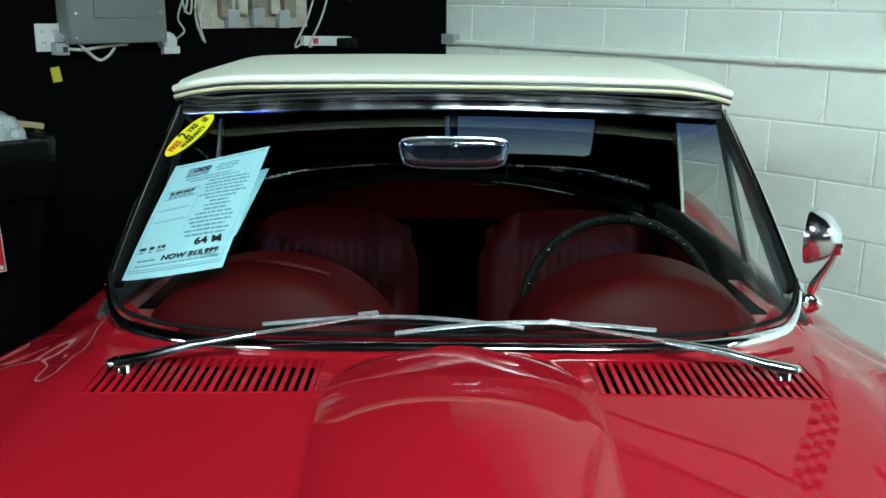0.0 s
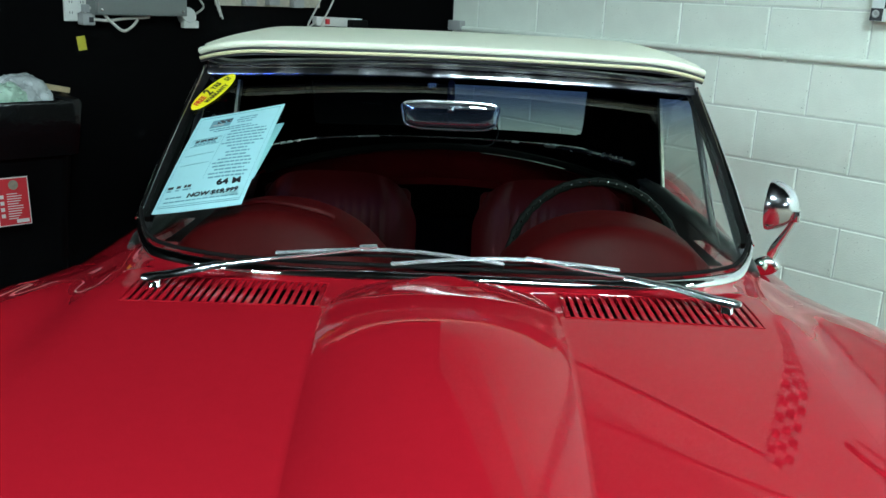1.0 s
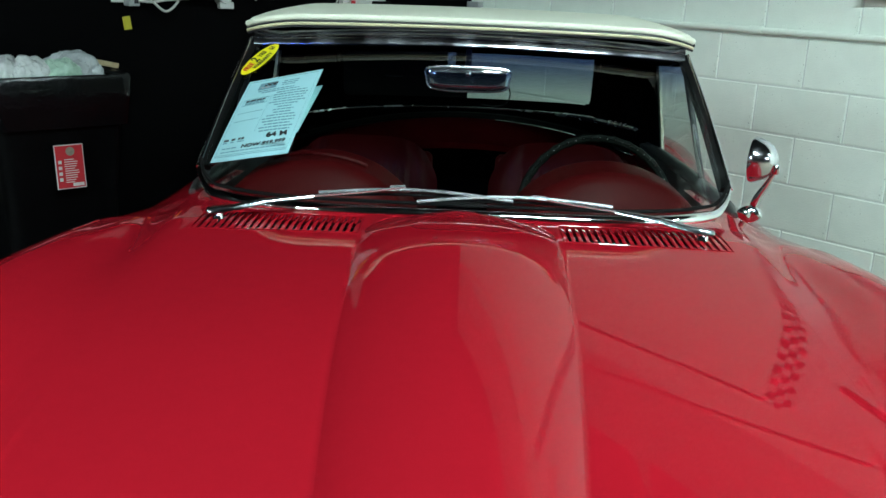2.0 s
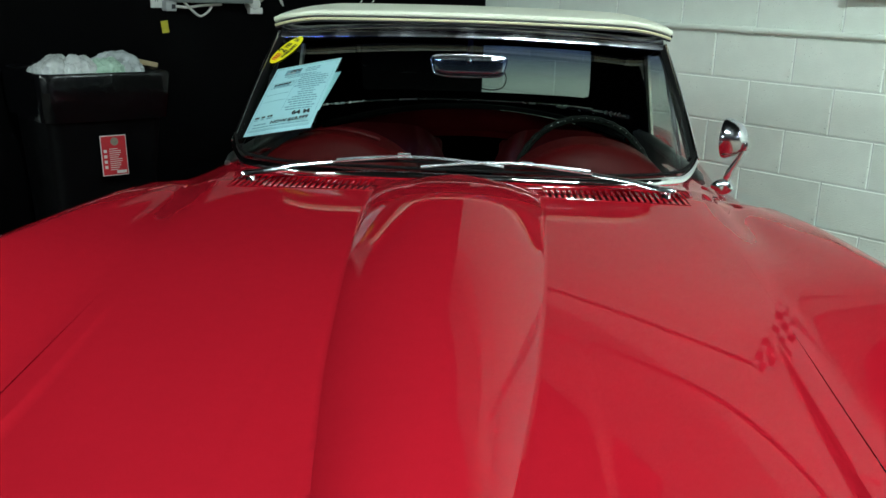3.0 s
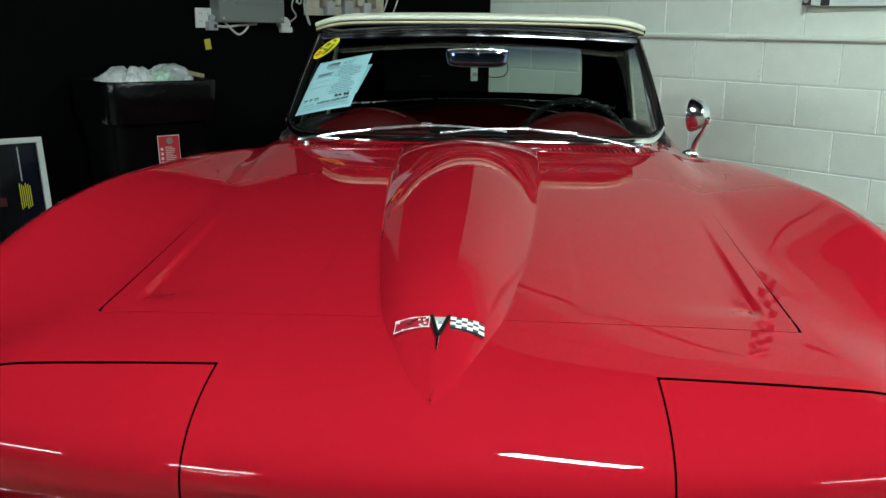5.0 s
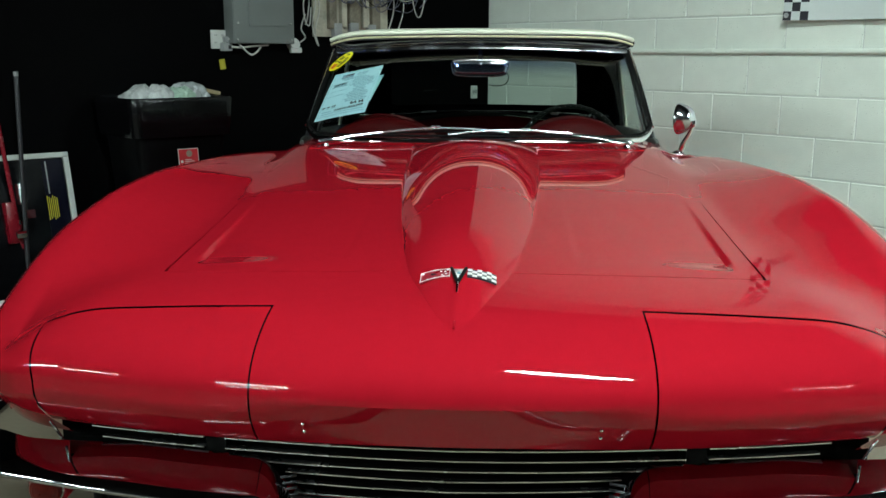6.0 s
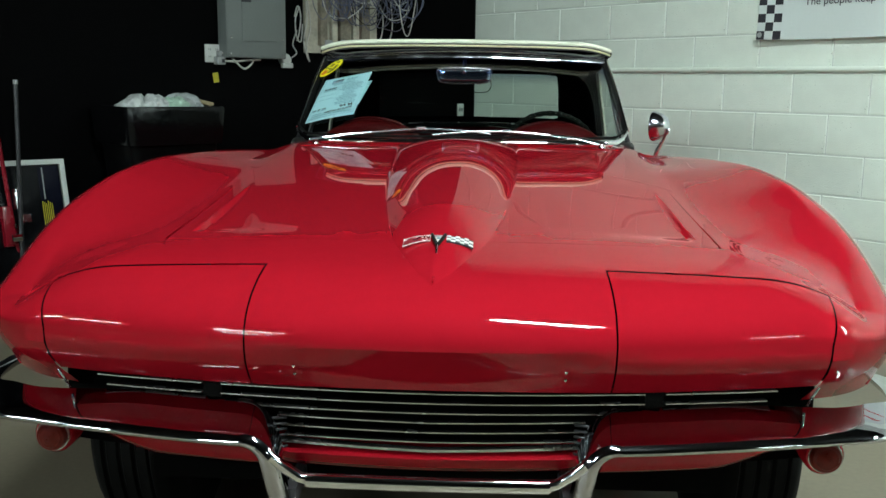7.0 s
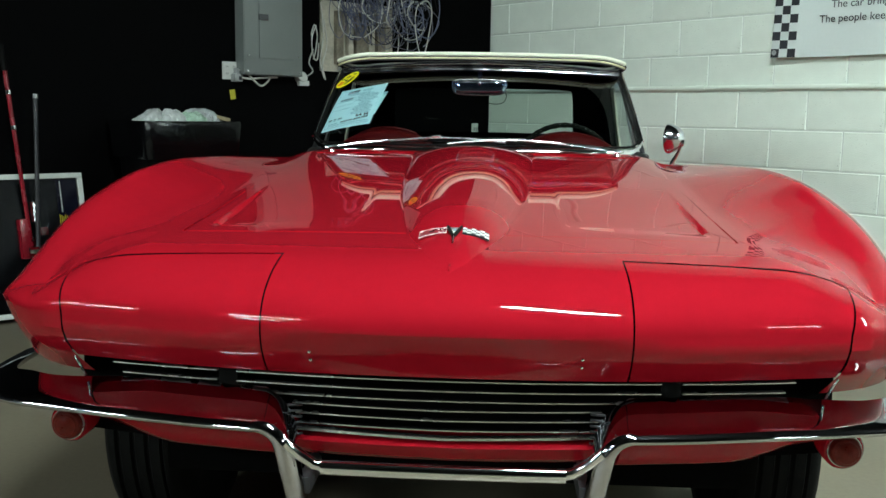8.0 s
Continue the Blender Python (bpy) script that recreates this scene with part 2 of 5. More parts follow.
def grid(fn, us, vs, keep=None):
    """A sheet of quads through fn(u, v)."""
    bm = bmesh.new()
    rows = [[bm.verts.new(fn(u, v)) for u in us] for v in vs]
    for j in range(len(vs) - 1):
        for i in range(len(us) - 1):
            if keep and not keep((us[i] + us[i + 1]) / 2, (vs[j] + vs[j + 1]) / 2):
                continue
            q = [rows[j][i], rows[j][i + 1], rows[j + 1][i + 1], rows[j + 1][i]]
            try:
                bm.faces.new(q)
            except ValueError:
                pass
    loose = [v for v in bm.verts if not v.link_faces]
    for v in loose:
        bm.verts.remove(v)
    return bm


def thicken(bm, by):
    """Gives an open sheet of faces a thickness; by is a vector or a length along the normals."""
    bmesh.ops.recalc_face_normals(bm, faces=bm.faces)
    bm.normal_update()
    if isinstance(by, Vector):
        r = bmesh.ops.extrude_face_region(bm, geom=list(bm.faces))
        for v in r["geom"]:
            if isinstance(v, bmesh.types.BMVert):
                v.co += by
    else:
        bmesh.ops.solidify(bm, geom=list(bm.faces), thickness=by)
    return bm


def span(a, b, n):
    return [a + (b - a) * i / n for i in range(n + 1)]


def box(bm, size, m, bevel=0.0, seg=2):
    r = bmesh.ops.create_cube(bm, size=1.0, matrix=m @ Matrix.Diagonal((*size, 1)))
    if bevel:
        edges = {e for v in r["verts"] for e in v.link_edges}
        bmesh.ops.bevel(bm, geom=list(edges), offset=bevel, segments=seg, profile=0.7, affect="EDGES")
    return bm


def boxed(size, m, bevel=0.0, seg=2):
    return box(bmesh.new(), size, m, bevel, seg)


def cyl(bm, r1, r2, depth, m, seg=24):
    bmesh.ops.create_cone(bm, cap_ends=True, segments=seg, radius1=r1, radius2=r2, depth=depth, matrix=m)
    return bm


def smooth_line(pts, n=6):
    """Catmull-Rom through the points."""
    pts = [Vector(p) for p in pts]
    out = []
    for i in range(len(pts) - 1):
        p0, p1, p2, p3 = pts[max(0, i - 1)], pts[i], pts[i + 1], pts[min(len(pts) - 1, i + 2)]
        for k in range(n):
            t = k / n
            out.append(0.5 * ((2 * p1) + (p2 - p0) * t + (2 * p0 - 5 * p1 + 4 * p2 - p3) * t * t + (3 * p1 - p0 - 3 * p2 + p3) * t ** 3))
    out.append(pts[-1])
    return out


def sweep(bm, line, profile, up=(0, 0, 1), closed=True, caps=True, scale=None):
    """Carries a profile of (side, height) points along a line."""
    line = [Vector(p) for p in line]
    rings = []
    for i, p in enumerate(line):
        t = (line[min(i + 1, len(line) - 1)] - line[max(i - 1, 0)]).normalized()
        upv = Vector(up[i]) if isinstance(up, list) else Vector(up)
        s = t.cross(upv).normalized()
        h = s.cross(t).normalized()
        k = scale[i] if scale else 1.0
        rings.append([bm.verts.new(p + s * a * k + h * b * k) for a, b in (profile[i] if isinstance(profile[0], list) else profile)])
    n = len(rings[0])
    for a, b in zip(rings, rings[1:]):
        for i in range(n if closed else n - 1):
            bm.faces.new((a[i], a[(i + 1) % n], b[(i + 1) % n], b[i]))
    if closed and caps:
        bm.faces.new(rings[0][::-1])
        bm.faces.new(rings[-1])
    return bm


def ring(r, n=10, rz=None):
    return [(r * math.cos(2 * math.pi * i / n), (rz or r) * math.sin(2 * math.pi * i / n)) for i in range(n)]


def tube(bm, pts, r, n=10, up=(0, 0, 1), scale=None):
    return sweep(bm, pts, ring(r, n), up, scale=scale)


def tubed(pts, r, n=10, up=(0, 0, 1), scale=None):
    return tube(bmesh.new(), pts, r, n, up, scale)


def lathe(bm, profile, m, n=32):
    """Turns a profile of (radius, height) round m's z axis."""
    rings = [[bm.verts.new(m @ Vector((r * math.cos(2 * math.pi * i / n), r * math.sin(2 * math.pi * i / n), z))) for i in range(n)] for r, z in profile]
    for a, b in zip(rings, rings[1:]):
        for i in range(n):
            bm.faces.new((a[i], a[(i + 1) % n], b[(i + 1) % n], b[i]))
    for r in (rings[0], rings[-1]):
        try:
            bm.faces.new(r)
        except ValueError:
            pass
    return bm


def words(name, text, size, m, material, parent=None, bold=0.0, label="", align="LEFT", squeeze=1.0):
    """Lettering in the built-in font as a mesh; m's x runs along the line, y up."""
    cu = bpy.data.curves.new(name, "FONT")
    cu.body, cu.size, cu.extrude, cu.offset, cu.align_x = text, size, 0.0004, bold, align
    tmp = bpy.data.objects.new(name, cu)
    me = bpy.data.meshes.new_from_object(tmp)
    bpy.data.objects.remove(tmp)
    bpy.data.curves.remove(cu)
    me.materials.clear()
    me.materials.append(material)
    m = m @ Matrix.Diagonal((squeeze, 1, 1, 1))
    return part(name, me, material, parent, label, m=m)
# ---- shape of the car body, metres; nose at y = -0.36, tail at y = 4.09, x = 0 its middle ----
def lerp_table(t, table):
    """Smooth curve through (place, value) pairs, without overshoot."""
    if t <= table[0][0]:
        return table[0][1]
    if t >= table[-1][0]:
        return table[-1][1]
    n = len(table)
    for i in range(n - 1):
        if t <= table[i + 1][0]:
            break
    rise = [(table[k + 1][1] - table[k][1]) / (table[k + 1][0] - table[k][0]) for k in range(n - 1)]

    def tangent(k):
        if k == 0 or k == n - 1:
            return rise[0] if k == 0 else rise[-1]
        a, b = rise[k - 1], rise[k]
        return 0.0 if a * b <= 0 else 2 * a * b / (a + b)
    (x0, p), (x1, q) = table[i], table[i + 1]
    h = x1 - x0
    u = (t - x0) / h
    return p * (2 * u ** 3 - 3 * u * u + 1) + q * (3 * u * u - 2 * u ** 3) + h * (tangent(i) * (u ** 3 - 2 * u * u + u) + tangent(i + 1) * (u ** 3 - u * u))


def sm(t):
    t = min(1.0, max(0.0, t))
    return t * t * (3 - 2 * t)


WIDTH = ((-0.36, 0.854), (-0.1, 0.862), (0.3, 0.872), (1.0, 0.868), (2.0, 0.855), (3.2, 0.884), (3.7, 0.86), (4.09, 0.76))
FENDER_PEAK = ((-0.14, 0.728), (0.0, 0.775), (0.13, 0.830), (0.228, 0.862), (0.42, 0.904), (0.65, 0.917), (0.9, 0.911), (1.15, 0.901), (1.36, 0.884))
PEAK_DROP = ((1.36, -0.033), (1.45, -0.047), (1.8, -0.09))
RIDGE = ((-0.14, 0.752), (0.13, 0.772), (0.228, 0.776), (0.45, 0.764), (0.7, 0.745), (1.1, 0.718), (1.5, 0.692), (2.2, 0.69))
SCOOP = ((-0.255, 0.0), (-0.21, 0.028), (-0.1, 0.064), (0.0, 0.092), (0.2, 0.122), (0.4, 0.146), (0.8, 0.174), (1.1, 0.185))
REAR = ((1.36, 0.917), (1.7, 0.905), (2.4, 0.875), (2.95, 0.862), (3.3, 0.835), (3.7, 0.81), (4.09, 0.74))
CREASE = 0.692


def y_front(x):
    a = abs(x)
    return -0.36 + 0.09 * (a / 0.67) ** 2 + 0.10 * (max(0.0, a - 0.68) / 0.175) ** 2


def out_width(y):
    """Half width at the crease, drawn in to the front corner."""
    return 0.854 + (lerp_table(y, WIDTH) - 0.854) * sm((y + 0.113) / 0.15)


def scoop(x, y):
    """Height of the centre bulge over the hood."""
    a = abs(x)
    if y < -0.255 or y > 1.335 or a > 0.21:
        return 0.0
    ws = lerp_table(y, SCOOP)
    if y > 1.02:
        ws *= max(0.0, 1 - ((y - 1.02) / 0.315) ** 4) ** 0.25
    if a >= ws:
        return 0.0
    high = 0.040 * sm((y + 0.32) / 0.52) * (1 - 0.55 * sm((y - 1.02) / 0.30))
    ridge = 0.0025 * math.exp(-(x / 0.010) ** 2) * (1 - sm((y + 0.12) / 0.1))
    return high * (1 - (a / ws) ** 2.2) ** 0.92 + ridge * min(1.0, ws / 0.02)


def indent(x, y):
    a = abs(x)
    if y < 0.02 or y > 0.86 or a > 0.56 or a < 0.19:
        return 0.0
    outer = 0.506 + 0.01 * y
    inner = 0.213
    fade = 1 - sm((y - 0.12) / 0.52)
    across = min(1.0, max(0.0, (a - inner) / (outer - inner)))
    return (0.0014 * sm((a - inner) / 0.012) * sm((y - 0.03) / 0.13) + 0.0082 * across ** 2.4 * sm((y - 0.045) / 0.075)) * fade * sm((outer - a) / 0.009)


def body_top(x, y):
    """Height of the upper body skin over the plan."""
    a = abs(x)
    d = max(0.0, y - y_front(x))
    rise = 0.085 + 0.09 * min(d, 1.56) if y <= 1.36 else lerp_table(y, REAR) - CREASE
    rise += 0.003 * sm((y - 0.3) / 0.5) * (1 - sm((y - 1.05) / 0.3)) + 0.0015 * (1 - sm((y + 0.1) / 0.4))
    w = out_width(y)
    xc = lerp_table(y, RIDGE)
    # the fender's inner face climbs to a ridge near its outer edge
    t = min(1.0, max(0.0, (a - 0.57) / (xc - 0.57))) ** (2.3 - 1.1 * sm((y + 0.22) / 0.34))
    if y <= 1.36:
        rise += (lerp_table(y, FENDER_PEAK) - CREASE - rise) * t
    else:
        rise += (lerp_table(y, PEAK_DROP) if y < 1.8 else -0.09 + 0.078 * sm((y - 2.4) / 0.7)) * t
    e = (1 - (1 - min(1.0, d / 0.27)) ** 3.3) ** 0.45
    k = min(1.0, max(0.0, (a - xc) / (w - xc)))
    p = 2.8 - 0.8 * sm((y - 0.12) / 0.3)
    s = max(0.0, 1 - k ** p) ** (1 / p)
    if y > 3.95:
        s *= 1 - 0.25 * sm((y - 3.95) / 0.14)
    # valley between the hood's rear corner and the fender
    valley = 0.016 * math.exp(-((a - 0.612) / 0.052) ** 2) * sm((y - 0.75) / 0.4) * (1 - sm((y - 1.38) / 0.2))
    return CREASE + rise * e * s + scoop(x, y) - indent(x, y) - valley


def glass_point(u, v):
    """The pane itself: its lower corners are rounded."""
    return ws_point(u, v + (1 - v) * 0.11 * max(0.0, (abs(u) - 0.89) / 0.11) ** 2.4)


# windshield glass: across u = -1..1, up v = 0..1
def ws_point(u, v):
    a = abs(u)
    b = Vector((0.576 * u, 1.358 + 0.15 * a ** 5, 0.932))
    t = Vector((0.541 * u, 1.915 + 0.02 * a * a, 1.222 - 0.016 * a ** 2))
    p = b.lerp(t, v)
    p.z += 0.012 * math.sin(math.pi * v)
    return p


# ---- the setting ----
def plan_quad(z):
    bm = bmesh.new()
    pts = [at_white(0, 0, z), at_white(ROOM_U, 0, z), at_white(ROOM_U, ROOM_V, z), at_white(0, ROOM_V, z)]
    bm.faces.new([bm.verts.new(p) for p in pts])
    return bm


bm = plan_quad(0.0)
lone("floor", thicken(bm, Vector((0, 0, -0.15))), CONCRETE, "worn beige-grey sealed concrete garage floor", "floor", smooth=False, kind="structure")
bm = plan_quad(CEILING)
lone("ceiling", thicken(bm, Vector((0, 0, 0.12))), CEIL, "dark painted workshop ceiling with fluorescent lights", "ceiling", smooth=False, kind="structure")

wall_white = lone("wall_white", boxed((ROOM_U, 0.2, CEILING), Matrix.Translation(at_white(ROOM_U / 2, -0.106, CEILING / 2)) @ pose(0, 0, 0, 0, 0, WHITE_TURN)), MORTAR,
                  "white-painted concrete block wall with raked joints", "wall", smooth=False, kind="structure")
lone("wall_black", boxed((ROOM_V, 0.2, CEILING), Matrix.Translation(at_black(ROOM_V / 2, -0.1, CEILING / 2)) @ pose(0, 0, 0, 0, 0, BLACK_TURN)), BLACK_PAINT,
     "matt black painted wall behind the car", "wall", smooth=False, kind="structure")
lone("wall_back", boxed((ROOM_U, 0.2, CEILING), Matrix.Translation(at_white(ROOM_U / 2, ROOM_V + 0.1, CEILING / 2)) @ pose(0, 0, 0, 0, 0, WHITE_TURN)), BACK_PAINT,
     "plain dark grey wall closing the room", "wall", smooth=False, kind="structure")
lone("wall_side", boxed((ROOM_V, 0.2, CEILING), Matrix.Translation(at_black(ROOM_V / 2, ROOM_U + 0.1, CEILING / 2)) @ pose(0, 0, 0, 0, 0, BLACK_TURN)), BACK_PAINT,
     "plain dark grey wall closing the room", "wall", smooth=False, kind="structure")


def fixture(u, v, turned, share):
    x, y, turn = at_white(u, v, 0).x, at_white(u, v, 0).y, WHITE_TURN + turned
    t = thing("ceiling_light", pose(x, y, CEILING, 0, 0, turn), "two-tube white fluorescent strip light hung from the ceiling", "ceiling light", "ceiling strip lights")
    m = pose(x, y, HANG, 0, 0, turn)
    for e in (-0.5, 0.5):
        part("rod", tubed([m @ Vector((e, 0, 0)), m @ Vector((e, 0, CEILING - HANG))], 0.006, 8, up=(0, 1, 0)), DARK_STEEL, t)
    part("housing", boxed((1.34, 0.13, 0.05), m @ pose(0, 0, -0.025), 0.008), WHITE_PAINT, t)
    for s in (-0.04, 0.04):
        part("tube", cyl(bmesh.new(), 0.016, 0.016, 1.24, m @ pose(0, s, -0.075, 0, 90, 0), 12), TUBES[share], t, "glowing white tube")
    for e in (-0.64, 0.64):
        part("lamp_holder", boxed((0.02, 0.12, 0.05), m @ pose(e, 0, -0.07), 0.004), WHITE_PLASTIC, t)


for f in FIXTURES:
    fixture(*f)

# ---- the car ----
car = thing("car", pose(0, 1.87, 0), "glossy red two-seat convertible sports car with cream soft top raised", "car")


def panel(us, rows, fn, keep=None, lip=0.014):
    """A body panel: the sheet fn over us and rows, its rim turned down."""
    bm = grid(fn, us, rows, keep)
    if lip == 0.0:
        return bm
    rim = [e for e in bm.edges if e.is_boundary]
    r = bmesh.ops.extrude_edge_only(bm, edges=rim)
    bm.normal_update()
    for v in r["geom"]:
        if isinstance(v, bmesh.types.BMVert):
            v.co.z -= lip
    return bm


GAP, LAMP_GAP = 0.0008, 0.003
HOOD_X = 0.543
HOOD_Y0 = 0.006
VENT = (0.192, 0.504, 1.198, 1.320)


def fine(a, b, step):
    return span(a, b, max(2, round((b - a) / step)))


def hood_sheet(u, v):
    return Vector((u, v, body_top(u, v)))


def seam_gap(y):
    """The hood's side seam closes up towards the windshield."""
    return GAP * (1 - 0.97 * sm((y - 0.36) / 0.28)) * (1 + 1.0 * (1 - sm((y - 0.05) / 0.25)))


def bulge_edge(y):
    return max(0.02, lerp_table(y, SCOOP))


def hood_sheet_fit(u, v):
    """u -1..1 lies on the bulge, out to -2..2 at the side seams; the columns follow the bulge's edge."""
    w, a = bulge_edge(v), abs(u)
    if a <= 1 and v < HOOD_Y0 + 2 * GAP:
        v = HOOD_Y0
    if a <= 1:
        x = w * a
    elif a <= 1.02:
        x = w + (VENT[0] - 0.185) * (a - 1) / 0.02
    elif a <= 1.9:
        x0 = w + VENT[0] - 0.185
        x = x0 + (VENT[1] - x0) * (a - 1.02) / 0.88
    else:
        # rounded front corners
        d = max(0.0, HOOD_Y0 + 0.022 - v)
        edge = HOOD_X - seam_gap(v) - (0.022 - math.sqrt(max(0.0, 0.022 ** 2 - d * d))) * 0.2
        x = VENT[1] + (edge - VENT[1]) * (a - 1.9) / 0.1
    return hood_sheet(math.copysign(x, u), v)


def out_of_vents_fit(u, y):
    return not (1.02 < abs(u) < 1.9 and VENT[2] < y < VENT[3])


half = span(0, 0.8, 16) + span(0.8, 1, 12)[1:] + [1.02] + span(1.02, 1.9, 60)[1:] + span(1.9, 2.0, 12)[1:]
xs = [-x for x in half[:0:-1]] + half
ys = sorted(set(fine(HOOD_Y0 + GAP, 0.14, 0.0065) + fine(0.14, VENT[2], 0.012) + fine(VENT[2], VENT[3], 0.011) + fine(VENT[3], 1.42, 0.012)))
part("hood", panel(xs, ys, hood_sheet_fit, out_of_vents_fit), RED, car, "glossy red hood with a tapering centre bulge")


def lip_tuck(q):
    """How far the lip beside the lamps and on their doors draws back, q 1 at its foot."""
    return 0.046 * min(q, 1.0) ** 2 - 0.006 * math.sin(math.pi * min(q, 1.0)) + 0.10 * max(0.0, q - 1)


def nose_sheet(x, d):
    """d: metres back from the crease along the top, or, below zero, down the lower lip."""
    if d >= 0:
        y = y_front(x) + d
        return Vector((x, y, body_top(x, y)))
    back = max(0.0, -d - 0.08)
    k = min(1.0, -d / 0.08)
    roll = sm((abs(x) - 0.06) / 0.36)
    tuck = 0.054 * k * (1 - roll) + roll * lip_tuck(k)
    return Vector((x, y_front(x) + tuck + back, CREASE - 0.082 * k + 0.003 * math.sin(math.pi * k) + 0.15 * back))


def eased(w):
    return w * w * (1.6 - 0.6 * w)


def strip_panel(x1, y_back):
    """Nose panel out to x1 on both sides, from y_back over the crease down to the grille."""
    def fn(u, w):
        # columns gather to the edge of the bulge
        y = y_front(0) + eased(max(0.0, w)) * (y_back - y_front(0))
        e, a = bulge_edge(y), abs(u)
        x = math.copysign(e * a if a <= 1 else e + (x1 - e) * (a - 1), u)
        back = HOOD_Y0 if a <= 1 else y_back
        return nose_sheet(x, w if w < 0 else eased(w) * (back - y_front(x)))
    half = span(0, 0.8, 12) + span(0.8, 1, 9)[1:] + span(1, 2, 24)[1:]
    return panel([-a for a in half[:0:-1]] + half, [-0.115, -0.084] + span(-0.08, 0, 12) + span(0, 1, 70)[1:], fn, lip=0.0)


LAMP_IN, LAMP_OUT, LAMP_Y = 0.300, 0.645, -0.168
LAMP_TOP = LAMP_OUT + 0.045


def lamp_edge(w):
    """Outer edge of the headlight door: w 1 at its top seam, 0 at the crease, below zero under it."""
    return LAMP_OUT + 0.024 * math.sin(math.pi * 0.62 * (1 - max(0.0, w))) + (0.05 * w if w < 0 else 0.045 * w ** 1.6)


for s in (-1, 1):
    def lamp_sheet(u, w):
        x = s * (LAMP_IN + LAMP_GAP + (lamp_edge(w) - 2 * LAMP_GAP - LAMP_IN) * u)
        return nose_sheet(x, w if w < 0 else eased(w) * (LAMP_Y - 2 * LAMP_GAP - y_front(x)))
    def bucket(u, w):
        p = nose_sheet(s * (LAMP_IN - 0.02 + (lamp_edge(w) + 0.04 - LAMP_IN) * u), w if w < 0 else eased(w) * (LAMP_Y + 0.02 - y_front(0.5)))
        return p + Vector((0, 0.012, -0.007 if w >= 0 else 0.004))
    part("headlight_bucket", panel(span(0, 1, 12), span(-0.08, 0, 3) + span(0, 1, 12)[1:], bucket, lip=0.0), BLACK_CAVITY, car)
    part("headlight_door", panel(span(0, 1, 34), [-0.115, -0.084] + span(-0.08, 0, 12) + span(0, 1, 40)[1:], lamp_sheet, lip=0.0), RED, car, "closed red flip-over headlight door", sharp=0.42)
part("nose_panel", strip_panel(LAMP_IN, HOOD_Y0 - GAP), RED, car, sharp=0.42)


def fender_sheet(s):
    def fn(u, v):
        # u: across from the hood seam to the side crease; v: back along the car
        w = out_width(v)
        e = 1 - (1 - u) ** 1.6
        x0 = HOOD_X + seam_gap(v)
        x = s * (x0 + (w - 1e-4 - x0) * e)
        return Vector((x, v, body_top(x, v)))
    return fn


def behind_lamp(s):
    def fn(u, v):
        x = s * (LAMP_IN + (LAMP_TOP - LAMP_IN) * u)
        y = LAMP_Y + GAP + ((HOOD_Y0 - GAP if x * s < HOOD_X else HOOD_Y0 + GAP) - LAMP_Y - GAP) * v
        return Vector((x, y, body_top(x, y)))
    return fn


def beside_lamp(s):
    def fn(u, w):
        # w: 1 at the hood's front line, falling to the crease, then below zero under it
        if w >= 0.5:
            x0 = LAMP_TOP
        else:
            x0 = lamp_edge(w * 2) + GAP if w >= 0 else lamp_edge(0) + GAP + 0.075 * w - 0.02 * max(0.0, -19 * w - 1)
        k = max(0.0, (w - 0.5) * 2)
        xo = out_width(-0.10 + (HOOD_Y0 + GAP + 0.10) * k) - 1e-4 if k > 0 else 0.854
        x = x0 + (xo - x0) * (1 - (1 - u) ** 1.4)
        if w < 0:
            k = -w / 0.08
            return Vector((s * (x - 0.065 * u * u * k), y_front(x) + lip_tuck(1.52 * k) * (1 - u * u), CREASE - (0.125 - 0.011 * u) * k))
        if w >= 0.5:
            y0 = max(LAMP_Y + GAP, y_front(x) + 0.02)
            y = y0 + (HOOD_Y0 + GAP - y0) * k
        else:
            y = y_front(x) + eased(w * 2) * (max(LAMP_Y + GAP, y_front(x) + 0.02) - y_front(x))
        return Vector((s * x, y, body_top(x, y)))
    return fn


def side_sheet(s, y0, y1):
    axles = ((0.47, 0.37), (2.96, 0.37))

    def fn(u, v):
        y = y0 + (y1 - y0) * u
        w = out_width(y)
        low = 0.24 + 0.1 * sm((y - 3.4) / 0.6)
        if y < 0.47:
            low = 0.50 + 0.078 * sm((0.22 - y) / 0.24)
        for ay, r in axles:
            if abs(y - ay) < r:
                low = max(low, 0.33 + math.sqrt(r * r - (y - ay) ** 2) * 0.86)
        z = CREASE + (low - CREASE) * v
        k = max(0.0, CREASE - z) / 0.45
        tuck = 0.46 * (CREASE - z) * sm((0.32 - y) / 0.3)
        return Vector((s * (w - 1e-4 - 0.055 * k ** 1.4 - tuck), y, z))
    return fn


